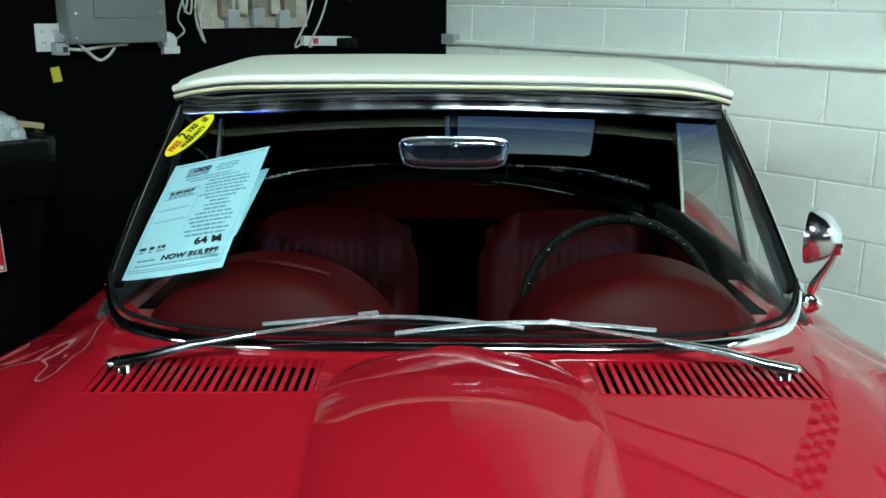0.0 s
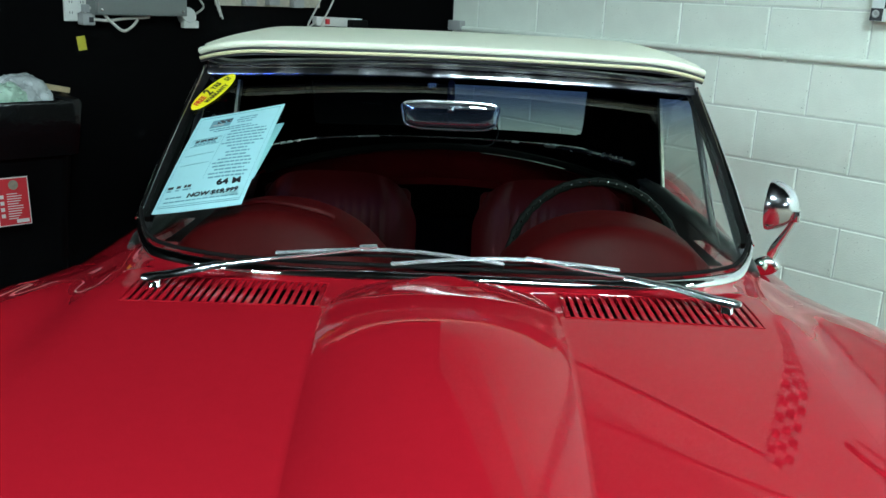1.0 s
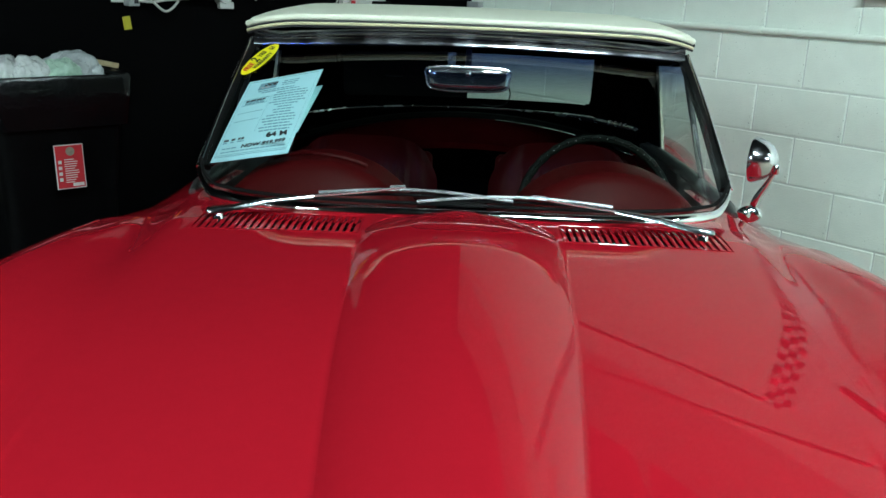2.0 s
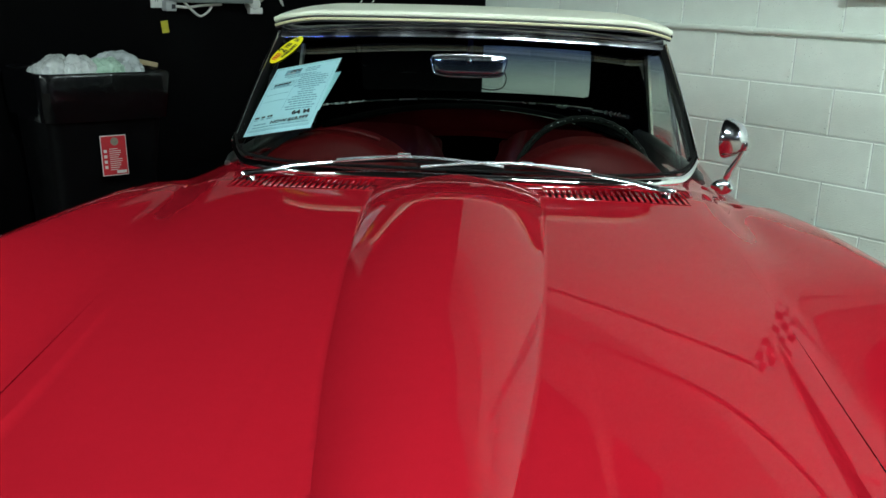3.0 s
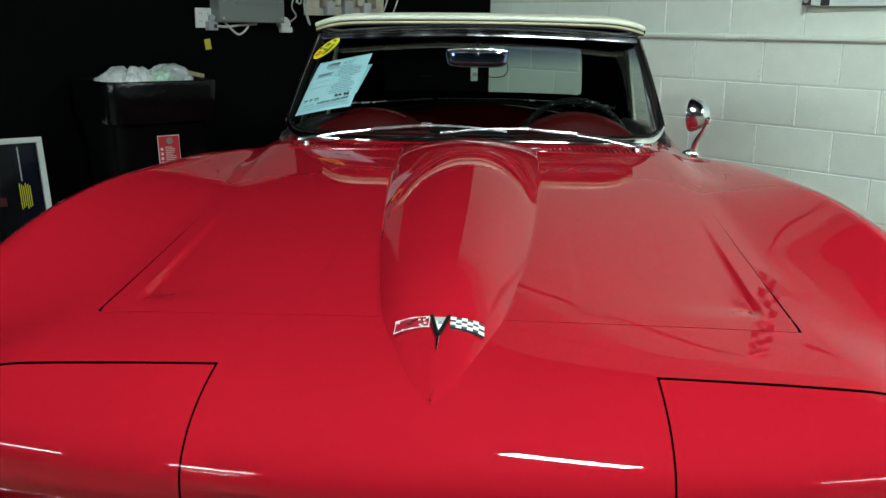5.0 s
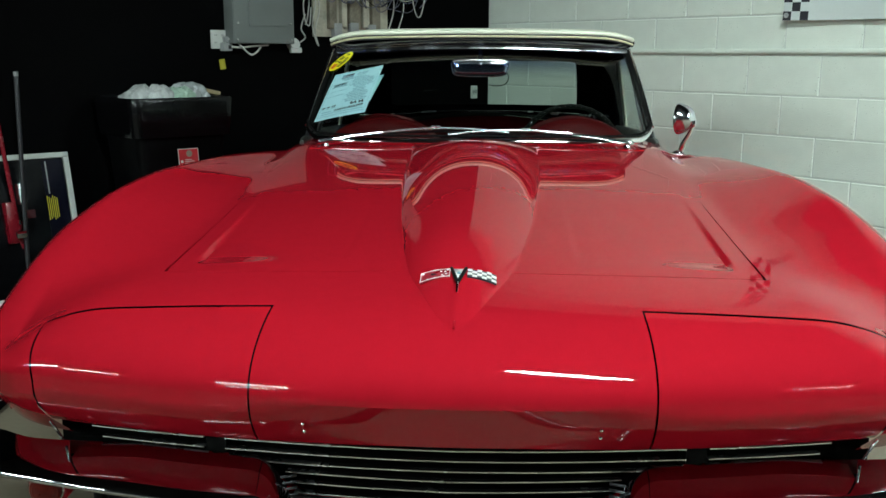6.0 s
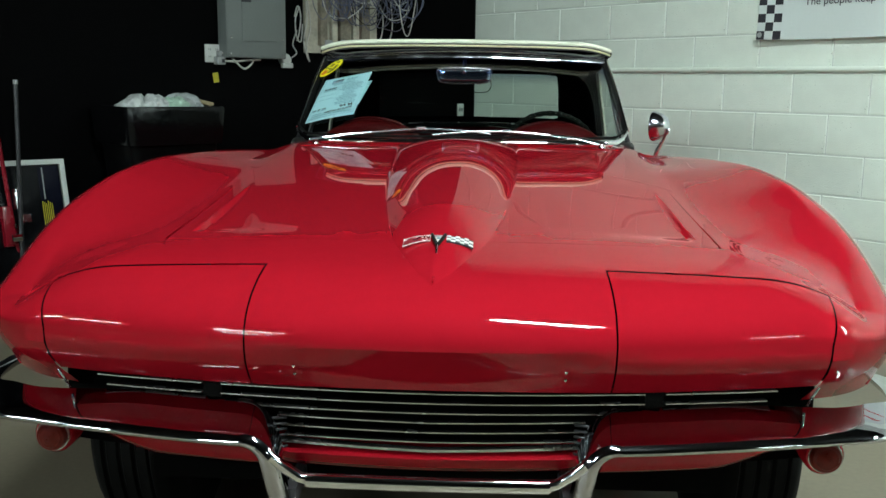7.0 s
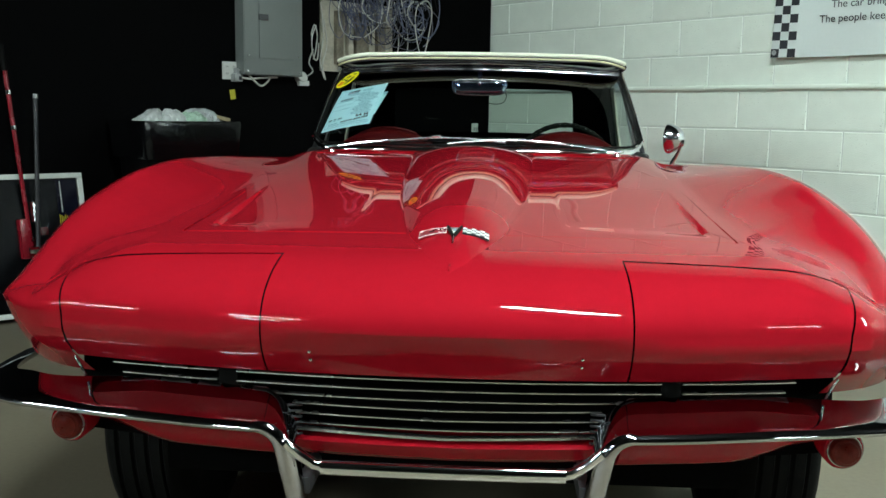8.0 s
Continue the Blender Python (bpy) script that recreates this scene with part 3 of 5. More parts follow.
for s in (-1, 1):
    fender = part("front_fender", panel(span(0, 1, 46), fine(HOOD_Y0 - GAP, 1.62, 0.014), fender_sheet(s), lip=0.0), RED, car, "red front fender swelling over the wheel")
    part("fender_nose", panel(span(0, 1, 40), span(0, 1, 14), behind_lamp(s), lip=0.0), RED, fender)
    part("fender_nose", panel(span(0, 1, 24), span(-0.08, 0, 5) + span(0, 1, 48)[1:], beside_lamp(s), lip=0.0), RED, fender, sharp=0.42)
    part("fender_side", thicken(grid(side_sheet(s, -0.112, 1.62), span(0, 1, 90), span(0, 1, 14)), 0.004), RED, fender)

    # door, rear quarter
    def strip(y0, y1, inner):
        def fn(u, v):
            y = y0 + (y1 - y0) * v
            w = lerp_table(y, WIDTH)
            xi = inner(y)
            e = 1 - (1 - u) ** 1.6
            x = s * (xi + (w - 1e-4 - xi) * e)
            return Vector((x, y, body_top(x, y)))
        return fn
    door = part("door", panel(span(0, 1, 22), span(0, 1, 40), strip(1.624, 2.74, lambda y: 0.625), lip=0.03), RED, car, "closed red door")
    part("door_side", thicken(grid(side_sheet(s, 1.624, 2.74), span(0, 1, 30), span(0, 1, 12)), 0.004), RED, door)
    quarter = part("rear_fender", panel(span(0, 1, 26), span(0, 1, 60), strip(2.744, 4.09, lambda y: 0.655 if y < 2.99 else 0.5 + 0.155 * sm((3.21 - y) / 0.22)), lip=0.006), RED, car, "red rear fender")
    part("fender_side", thicken(grid(side_sheet(s, 2.744, 4.09), span(0, 1, 70), span(0, 1, 12)), 0.004), RED, quarter)
    # cowl corner between hood, windshield foot and door
    part("cowl_corner", panel(span(HOOD_X, 0.66, 10), span(1.605, 1.80, 14), lambda u, v: Vector((s * u, v, body_top(u, v) - 0.002)), lip=0.0), RED, car)
    part("cowl_corner", panel(span(0.44, HOOD_X, 12), span(1.42, 1.56, 12), lambda u, v: Vector((s * u, v, body_top(u, v))), lip=0.0), RED, car)

part("rear_deck", panel(span(-0.503, 0.503, 50), span(3.0, 4.09, 44), hood_sheet, lip=0.01), RED, car)
part("tail_panel", boxed((1.44, 0.05, 0.46), pose(0, 4.06, 0.52), 0.02), RED, car)

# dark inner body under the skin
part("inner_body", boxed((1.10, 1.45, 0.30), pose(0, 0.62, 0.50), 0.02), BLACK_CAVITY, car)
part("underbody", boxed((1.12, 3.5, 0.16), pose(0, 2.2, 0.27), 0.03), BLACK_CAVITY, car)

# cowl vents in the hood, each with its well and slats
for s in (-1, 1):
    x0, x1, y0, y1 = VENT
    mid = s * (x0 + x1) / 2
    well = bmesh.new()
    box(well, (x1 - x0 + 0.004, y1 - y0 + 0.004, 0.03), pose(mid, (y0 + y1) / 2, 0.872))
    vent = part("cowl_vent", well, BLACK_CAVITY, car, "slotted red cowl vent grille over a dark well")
    rim = bmesh.new()
    for (ax, ay), (bx, by) in (((x0, y0), (x1, y0)), ((x1, y0), (x1, y1)), ((x1, y1), (x0, y1)), ((x0, y1), (x0, y0))):
        pts = [Vector((s * (ax + (bx - ax) * k / 8), ay + (by - ay) * k / 8, body_top(ax + (bx - ax) * k / 8, ay + (by - ay) * k / 8) + 0.0005)) for k in range(9)]
        tube(rim, pts, 0.0012, 6)
    part("vent_rim", rim, RED, vent)
    n = 22
    slat = mesh_of("slat", boxed((0.0074, y1 - y0 + 0.002, 0.004), Matrix.Identity(4), 0.0012, 2), RED)
    for i in range(n + 1):
        x = x0 + 0.006 + (x1 - x0 - 0.012) * i / n
        y = (y0 + y1) / 2
        slope = math.degrees(math.atan2(body_top(x, y1) - body_top(x, y0), y1 - y0))
        part("slat", slat, RED, vent, m=pose(s * x, y, body_top(x, y) - 0.003, slope, 0, 0))


# ---- windshield ----
shield = part("windshield", grid(glass_point, span(-1, -0.89, 14) + span(-0.89, 0.89, 34)[1:] + span(0.89, 1, 14)[1:], span(0, 1, 14)), GLASS, car, "clear curved windshield glass with a blue shade band")
base_line = [glass_point(u, 0) + Vector((0.010 * sm((abs(u) - 0.89) / 0.11) * (1 if u > 0 else -1), -0.006, -0.004)) for u in span(-1, -0.89, 14) + span(-0.89, 0.89, 40)[1:] + span(0.89, 1, 14)[1:]]
part("lower_moulding", sweep(bmesh.new(), base_line, [(-0.005, -0.008), (-0.005, 0.004), (0.003, 0.0075), (0.011, 0.006), (0.017, -0.001), (0.018, -0.010)], up=(0, -0.46, 0.888), scale=[1 - 0.62 * sm((abs(p.x) - 0.48) / 0.10) for p in base_line]), CHROME, shield, "chrome strip along the foot of the glass")
part("gasket", sweep(bmesh.new(), [p + Vector((0, 0.012, 0.012)) for p in base_line], ring(0.004, 8)), BLACK_RUBBER, shield)
for s in (-1, 1):
    line = [glass_point(s, v) for v in span(-0.03, 1.03, 16)]
    prof = [(-0.010, -0.010), (0.002, -0.012), (0.008, -0.005), (0.007, 0.004), (-0.008, 0.004)]
    part("pillar", sweep(bmesh.new(), [p + Vector((-s * 0.002, 0.006, 0)) for p in line], prof if s > 0 else [(-a, c) for a, c in prof][::-1]), BLACK_RUBBER, shield, "black-edged windshield pillar")
    part("pillar_trim", tubed([p + Vector((s * 0.0105, -0.001, 0.0)) for p in line], 0.0052, 10), CHROME, shield)
head_line = [ws_point(u, 1.0) + Vector((0, 0.002, 0.012)) for u in span(-1.0, 1.0, 40)]
part("header", sweep(bmesh.new(), head_line, [(-0.05, -0.03), (0.0, -0.022), (0.015, -0.020), (0.014, -0.014), (0.007, -0.004), (0.009, 0.0), (0.002, 0.012), (-0.006, 0.024), (-0.05, 0.038)]), ARM_METAL, shield, "polished windshield header rail")
part("header_liner", sweep(bmesh.new(), [p + Vector((0, 0.07, -0.028)) for p in head_line], [(-0.05, -0.016), (0.06, -0.006), (0.06, 0.012), (-0.05, 0.02)]), LINER, shield)

# ---- soft top ----
ROOF_Z = ((1.9, 1.280), (1.98, 1.289), (2.15, 1.296), (2.35, 1.297), (2.52, 1.268), (2.69, 1.20), (2.86, 1.065), (3.05, 0.905), (3.1, 0.855))
ROOF_W = ((1.9, 0.562), (2.1, 0.576), (2.5, 0.585), (2.72, 0.575), (3.05, 0.54))


def roof(u, y, drop=0.0, shrink=0.0):
    """u -1..1 across; past 0.86 it rolls over to the rail."""
    w = lerp_table(y, ROOF_W) - shrink
    a = abs(u)
    x = math.copysign(w * (a * 1.03 - 0.03 * a ** 6), u)
    z = lerp_table(y, ROOF_Z) - drop - 0.010 * a * a - 0.020 * max(0.0, (a - 0.72) / 0.28) ** 2 - 0.040 * a ** 14 * sm((y - 1.93) / 0.5)
    front = sm((2.1 - y) / 0.2)
    return Vector((x, y + (0.045 * max(0.0, (a - 0.82) / 0.18) ** 2 + 0.012) * front, z))


def pane_half(y):
    return 0.732 + 0.38 * (y - 2.71)


def lining_keep(u, y):
    return ((abs(u) / (pane_half(y) - 0.01)) ** 16 + (abs(y - 2.842) / 0.132) ** 16) > 1


def roof_keep(u, y):
    return ((abs(u) / pane_half(y)) ** 16 + (abs(y - 2.856) / 0.147) ** 16) > 1


roof_ys = sorted(set(fine(1.905, 2.69, 0.03) + fine(2.69, 3.02, 0.008) + fine(3.02, 3.10, 0.02)))
roof_us = sorted(set(span(-1, -0.92, 6) + span(-0.92, -0.68, 48) + span(-0.68, 0.68, 24) + span(0.68, 0.92, 48) + span(0.92, 1, 6)))
top = part("soft_top", grid(roof, roof_us, roof_ys, roof_keep), CREAM, car, "cream vinyl convertible top, raised and latched")
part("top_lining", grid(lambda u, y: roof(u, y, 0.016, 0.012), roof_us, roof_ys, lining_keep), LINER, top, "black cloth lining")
edge = [roof(u, 1.905) for u in span(-1, 1, 60)]
part("front_roll", sweep(bmesh.new(), [p + Vector((0, -0.006, -0.004)) for p in edge], ring(0.0085, 10)), CREAM, top)
part("welt", sweep(bmesh.new(), [p + Vector((0, -0.011, -0.0145)) for p in edge], ring(0.0032, 8)), INK, top)
part("welt", sweep(bmesh.new(), [p + Vector((0, -0.012, -0.0195)) for p in edge], ring(0.0042, 8)), PIPING, top, "yellowed cream piping")
part("welt", sweep(bmesh.new(), [p + Vector((0, -0.008, -0.0255)) for p in edge], ring(0.0034, 8)), INK, top)
pane_ys = fine(2.70, 3.01, 0.02)
rear_pane = part("rear_window", grid(lambda u, y: roof(u, y, 0.006), span(-0.90, 0.90, 20), pane_ys), VINYL_PANE, top, "clear plastic rear window")
loop = []
for i in range(65):
    a = 2 * math.pi * i / 64
    c, d = math.cos(a), math.sin(a)
    y = 2.856 + math.copysign(abs(d) ** 0.14, d) * 0.147
    loop.append(roof(math.copysign(abs(c) ** 0.14, c) * pane_half(y), y, 0.010))
part("window_binding", sweep(bmesh.new(), loop, ring(0.012, 8), up=(0, -0.5, 0.8)), LINER, rear_pane)
for s in (-1, 1):
    # side rail, rear quarter of the cloth
    part("side_rail", sweep(bmesh.new(), [roof(s * 0.99, y) + Vector((0, 0, -0.018)) for y in span(1.92, 2.66, 20)], ring(0.014, 8)), LINER, top)

    def quarter_cloth(u, v):
        y = 2.47 + 0.56 * u
        p = roof(s, max(y, 2.53) if v == 0 else y)
        low = Vector((s * lerp_table(y, ((2.41, 0.655), (3.05, 0.57))), y + 0.04 * (1 - u), body_top(0.655, y) - 0.005))
        return p.lerp(low, v)
    part("quarter_cloth", thicken(grid(quarter_cloth, span(0, 1, 14), span(0, 1, 10)), 0.008), CREAM, top)
    part("quarter_lining", grid(lambda u, v: quarter_cloth(u, v) + Vector((-s * 0.03, -0.02, 0)), span(-0.08, 1, 14), span(0, 1, 10)), LINER, top)

# added strip for a pale gleam under the lining, thinned left to dim it
bright_line = smooth_line([(-0.556, 2.60, 0.926), (-0.508, 2.78, 0.914), (-0.415, 2.905, 0.912), (-0.22, 2.925, 0.925), (0.0, 2.93, 0.928), (0.22, 2.925, 0.925), (0.415, 2.905, 0.912), (0.508, 2.78, 0.914), (0.556, 2.60, 0.926)], 6)
part("bright_strip", tubed(bright_line, 0.010, 8, scale=[0.3 + 0.7 * sm((abs(p[0]) - 0.2) / 0.25) * (1 - 0.5 * sm((abs(p[0]) - 0.53) / 0.04)) * (1 if p[0] > 0 else 0.15) for p in bright_line]), STAINLESS, top, "added bright strip standing in for a gleam at the foot of the lining")

# ---- side glass ----
for s in (-1, 1):
    def side_pane(u, v):
        y = 1.63 + 1.06 * u + 0.02 * v
        up = min(1.0, (y - 1.60) / 0.36) if y < 1.96 else 1.0
        low = Vector((s * 0.618, y, 0.845))
        high = Vector((s * 0.556, y + 0.02, 0.845 + 0.345 * up))
        return low.lerp(high, v)
    glass = part("door_glass", grid(side_pane, span(0, 1, 24), span(0, 1, 6)), SIDE_GLASS, car, "raised door glass")
    part("vent_divider", tubed([Vector((s * 0.618, 1.86, 0.845)), Vector((s * 0.556, 1.985, 1.185))], 0.008, 8), DARK_STEEL, glass, "slim vent window divider")
    part("vent_frame", tubed(smooth_line([Vector((s * 0.617, 1.855, 0.85)), Vector((s * 0.614, 1.64, 0.86)), Vector((s * 0.598, 1.68, 0.94)), Vector((s * 0.553, 1.95, 1.19))], 6), 0.009, 8), DARK_STEEL, glass)

# ---- front end: grille, bumpers, lamps ----
def grille_y(x):
    return y_front(x) + 0.062 + 0.035 * min(1.0, abs(x) / 0.3) * 0.3


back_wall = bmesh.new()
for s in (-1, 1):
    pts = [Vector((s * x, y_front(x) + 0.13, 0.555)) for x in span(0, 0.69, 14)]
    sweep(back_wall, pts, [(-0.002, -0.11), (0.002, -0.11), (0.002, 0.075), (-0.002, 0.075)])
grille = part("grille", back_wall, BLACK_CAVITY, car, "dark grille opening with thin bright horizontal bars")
for i, z in enumerate((0.603, 0.586, 0.569, 0.552, 0.535, 0.518)):
    reach = 0.596 - 0.018 * i if i < 3 else 0.262 - 0.006 * (i - 3)
    for s in (-1, 1):
        stretches = [(0.0, 0.362), (0.398, reach)] if i < 2 else [(0.0, 0.362)] if i == 2 else [(0.0, reach)]
        for a, b in stretches:
            pts = [Vector((s * x, grille_y(x), z - 0.006 * (x / 0.6) * (i < 3))) for x in span(a, b, 16)]
            part("bar", sweep(bmesh.new(), pts, [(-0.006, -0.0011), (0.005, -0.0013), (0.0065, 0.0), (0.005, 0.0013), (-0.006, 0.0011)] if s < 0 else [(-0.005, -0.0013), (-0.0065, 0.0), (-0.005, 0.0013), (0.006, 0.0011), (0.006, -0.0011)]), ALLOY, grille)
for s in (-1, 1):
    part("bracket", boxed((0.034, 0.06, 0.07), pose(s * 0.38, grille_y(0.38) + 0.03, 0.585), 0.004), BLACK_RUBBER, grille)
    part("end_trim", tubed([Vector((s * 0.661, y_front(0.661) + 0.036, 0.610)), Vector((s * 0.648, y_front(0.648) + 0.053, 0.572))], 0.0024, 8), ALLOY, grille)
    # pleated end piece where the grille meets the bumper
    fan = bmesh.new()
    for k in range(6):
        z = 0.553 - 0.010 * k
        tube(fan, [Vector((s * 0.243, -0.296, z)), Vector((s * (0.264 - 0.003 * k), -0.312, z + 0.004))], 0.0022, 6)
    part("end_fan", fan, DARK_STEEL, grille)
# bright trim under the grille and the red apron lip
lip = [Vector((x, grille_y(x) - 0.008, 0.5065 + 0.004 * (abs(x) / 0.26))) for x in span(-0.272, 0.272, 24)]
part("lower_trim", sweep(bmesh.new(), lip, [(-0.008, -0.0022), (0.008, -0.0022), (0.008, 0.0022), (-0.008, 0.0022)]), ALLOY, grille)
apron_line = [Vector((x, y_front(x) + 0.05 + 0.02 * abs(x), 0.478 + 0.03 * sm((abs(x) - 0.24) / 0.1))) for x in span(-0.30, 0.30, 30)]
apron = part("apron", sweep(bmesh.new(), apron_line, [(-0.075, -0.030), (-0.052, -0.029), (-0.036, -0.022), (-0.018, -0.008), (-0.002, 0.006), (0.006, 0.015), (-0.002, 0.02), (-0.060, 0.02)]), RED, car, "red lower apron below the grille")
for s in (-1, 1):
    low = [Vector((s * x, y_front(x) + 0.085, 0.478 + 0.03 * sm((x - 0.5) / 0.15))) for x in span(0.30, 0.66, 24)]
    prof = [(-0.075, -0.046), (-0.050, -0.046), (-0.028, -0.036), (-0.010, -0.018), (0.000, 0.002), (0.006, 0.016), (0.002, 0.026), (-0.06, 0.03)]
    part("apron_wing", sweep(bmesh.new(), low, prof if s > 0 else [(-a, b) for a, b in prof][::-1]), RED, apron)


bumper = part("front_bumper", boxed((0.46, 0.03, 0.03), pose(0, -0.20, 0.43), 0.004), BLACK_CAVITY, car, "split chrome front bumper with vertical guards")
for s in (-1, 1):
    # blade: sloping top and rolled front, wrapping round the corner, its inner end bent down as a guard
    outer = smooth_line([Vector((s * 0.908, 0.06, 0.540)), Vector((s * 0.902, -0.07, 0.539)), Vector((s * 0.865, -0.178, 0.540)), Vector((s * 0.775, -0.245, 0.542)), Vector((s * 0.68, -0.278, 0.544)), Vector((s * 0.55, -0.312, 0.545)), Vector((s * 0.40, -0.340, 0.544)), Vector((s * 0.315, -0.350, 0.543))], 7)
    turn, ups = [], [Vector((0, 0, 1))] * len(outer)
    for k in span(0, 1, 8)[1:]:
        a = radians(84 * k)
        turn.append(Vector((s * (0.315 - 0.055 * math.sin(a)), -0.350 - 0.004 * k, 0.543 - 0.055 * (1 - math.cos(a)))))
        ups.append(Vector((-s * math.sin(a), 0, math.cos(a))))
    down = [Vector((s * 0.254, -0.352, 0.46)), Vector((s * 0.248, -0.342, 0.42)), Vector((s * 0.245, -0.325, 0.38)), Vector((s * 0.245, -0.295, 0.335))]
    ups += [Vector((-s, 0, 0.1))] * len(down)
    wide = [(-0.074, 0.0335), (-0.050, 0.0228), (-0.026, 0.0112), (-0.006, 0.0008), (0.003, -0.0042), (0.0085, -0.0082), (0.0115, -0.0122), (0.0115, -0.0156), (0.0080, -0.0190), (-0.002, -0.0210), (-0.016, -0.018), (-0.066, 0.018)]
    flat = [(-0.070, 0.0185), (-0.047, 0.0128), (-0.025, 0.0066), (-0.006, 0.0006), (0.003, -0.0042), (0.0085, -0.0082), (0.0115, -0.0122), (0.0115, -0.0156), (0.0080, -0.0190), (-0.002, -0.0210), (-0.016, -0.018), (-0.064, 0.006)]
    tip = [(-0.016, 0.0010), (-0.011, 0.0010), (-0.006, -0.0003), (-0.001, -0.0025), (0.003, -0.0050), (0.0075, -0.0085), (0.0100, -0.0122), (0.0100, -0.0156), (0.0070, -0.0190), (-0.002, -0.0210), (-0.010, -0.018), (-0.016, -0.010)]
    slim = [(-0.036, 0.020), (-0.022, 0.022), (-0.008, 0.020), (0.000, 0.0165), (0.006, 0.012), (0.0105, 0.005), (0.0122, -0.003), (0.0110, -0.011), (0.007, -0.018), (-0.004, -0.023), (-0.018, -0.022), (-0.036, -0.016)]
    sizes = [1.0] * len(outer) + [1.0 - 0.22 * k for k in span(0, 1, 8)[1:]] + [0.76, 0.74, 0.72, 0.68]
    blend = [0.0] * len(outer) + span(0, 1, 8)[1:] + [1.0] * len(down)
    outward = [sm((abs(p.x) - 0.5) / 0.25) for p in outer] + [0.0] * (len(turn) + len(down))
    blade = [[(a + (c - a) * k, b + (d - b) * k) for (a, b), (c, d) in zip(wide, flat)] for k in outward]
    narrow = [0.2 * sm((abs(p.x) - 0.81) / 0.08) for p in outer] + [0.0] * (len(turn) + len(down))
    blade = [[(a + (c - a) * k, b + (d - b) * k) for (a, b), (c, d) in zip(p, tip)] for k, p in zip(narrow, blade)]
    profs = [[(-s * (a + (c - a) * k), b + (d - b) * k) for (a, b), (c, d) in zip(p, slim)] for k, p in zip(blend, blade)]
    part("blade", sweep(bmesh.new(), outer + turn + down, profs, up=ups, scale=sizes), DIMMED_CHROME, bumper, sharp=1.3)
    # slanting link to the low bar
    part("link", tubed([Vector((s * 0.258, -0.356, 0.508)), Vector((s * 0.240, -0.352, 0.490)), Vector((s * 0.212, -0.35, 0.470)), Vector((s * 0.19, -0.35, 0.4655))], 0.0095, 12, up=(0, 1, 0)), CHROME, bumper)
    part("iron", boxed((0.02, 0.12, 0.03), pose(s * 0.235, -0.26, 0.42), 0.004), DARK_STEEL, bumper)
low_bar = [Vector((x, -0.35 - 0.004 * (1 - (x / 0.2) ** 2), 0.465)) for x in span(-0.2, 0.2, 20)]
part("low_bar", sweep(bmesh.new(), low_bar, ring(0.0105, 12, 0.0125)), CHROME, bumper)

for s in (-1, 1):
    m = pose(s * 0.694, -0.205, 0.473, 90, 0, 0) @ Matrix.Diagonal((0.87, 0.87, 1, 1))
    lamp = part("turn_signal", lathe(bmesh.new(), [(0.0335, -0.05), (0.0335, 0.0), (0.031, 0.008), (0.028, 0.0105), (0.026, 0.0105), (0.022, 0.0135), (0.0195, 0.0133), (0.014, 0.0163), (0.0105, 0.0161), (0.005, 0.0183), (0.0005, 0.0183)], m), AMBER, car, "round red-orange front turn signal")
    part("bezel", lathe(bmesh.new(), [(0.0338, -0.01), (0.0346, -0.008), (0.0348, -0.001), (0.0342, 0.001), (0.0335, 0.001)], m), STAINLESS, lamp)
    part("pod", lathe(bmesh.new(), [(0.03, -0.10), (0.041, -0.06), (0.041, -0.008), (0.037, -0.004)], m), RED, lamp)
    # small round emblem studs on the lower nose
    for z in (0.656, 0.640):
        part("stud", lathe(bmesh.new(), [(0.003, -0.004), (0.003, 0.0015), (0.002, 0.003), (0.0004, 0.0034)], pose(s * 0.222, nose_sheet(0.222, (z - CREASE) * 0.08 / 0.082).y, z, 80, 0, 0), 12), CHROME, car)

# ---- wheels ----
for ay, ax in ((0.47, 0.70), (2.96, 0.71)):
    for s in (-1, 1):
        m = pose(s * ax, ay, 0.335, 0, 90, 0)
        wheel = part("wheel", lathe(bmesh.new(), [(0.02, s * 0.075), (0.12, s * 0.07), (0.17, s * 0.05), (0.195, s * 0.075), (0.20, s * 0.07), (0.19, -s * 0.06), (0.02, -s * 0.03)], m, 36), ALLOY, car, "bright wheel with black tyre")
        t = bmesh.new()
        lathe(t, [(0.20, -0.075), (0.25, -0.09), (0.31, -0.086), (0.333, -0.066), (0.335, -0.055), (0.328, -0.05), (0.328, -0.046), (0.335, -0.042), (0.335, -0.02), (0.328, -0.016), (0.328, -0.012), (0.335, -0.008),
                  (0.335, 0.012), (0.328, 0.016), (0.328, 0.020), (0.335, 0.024), (0.335, 0.046), (0.328, 0.05), (0.335, 0.055), (0.333, 0.066), (0.31, 0.086), (0.25, 0.09), (0.20, 0.075)], m, 48)
        part("tyre", t, BLACK_RUBBER, wheel, "black ribbed tyre")

# ---- cabin ----
def dash_sheet(x, y):
    k = max(0.0, 1 - ((abs(x) - 0.325) / 0.225) ** 2)
    z = 0.80 + 0.178 * math.sqrt(k) * sm((y - 1.40) / 0.13) * (1 - 0.25 * sm((y - 1.66) / 0.1)) + 0.01 * sm((y - 1.45) / 0.1)
    return Vector((x, y, z))


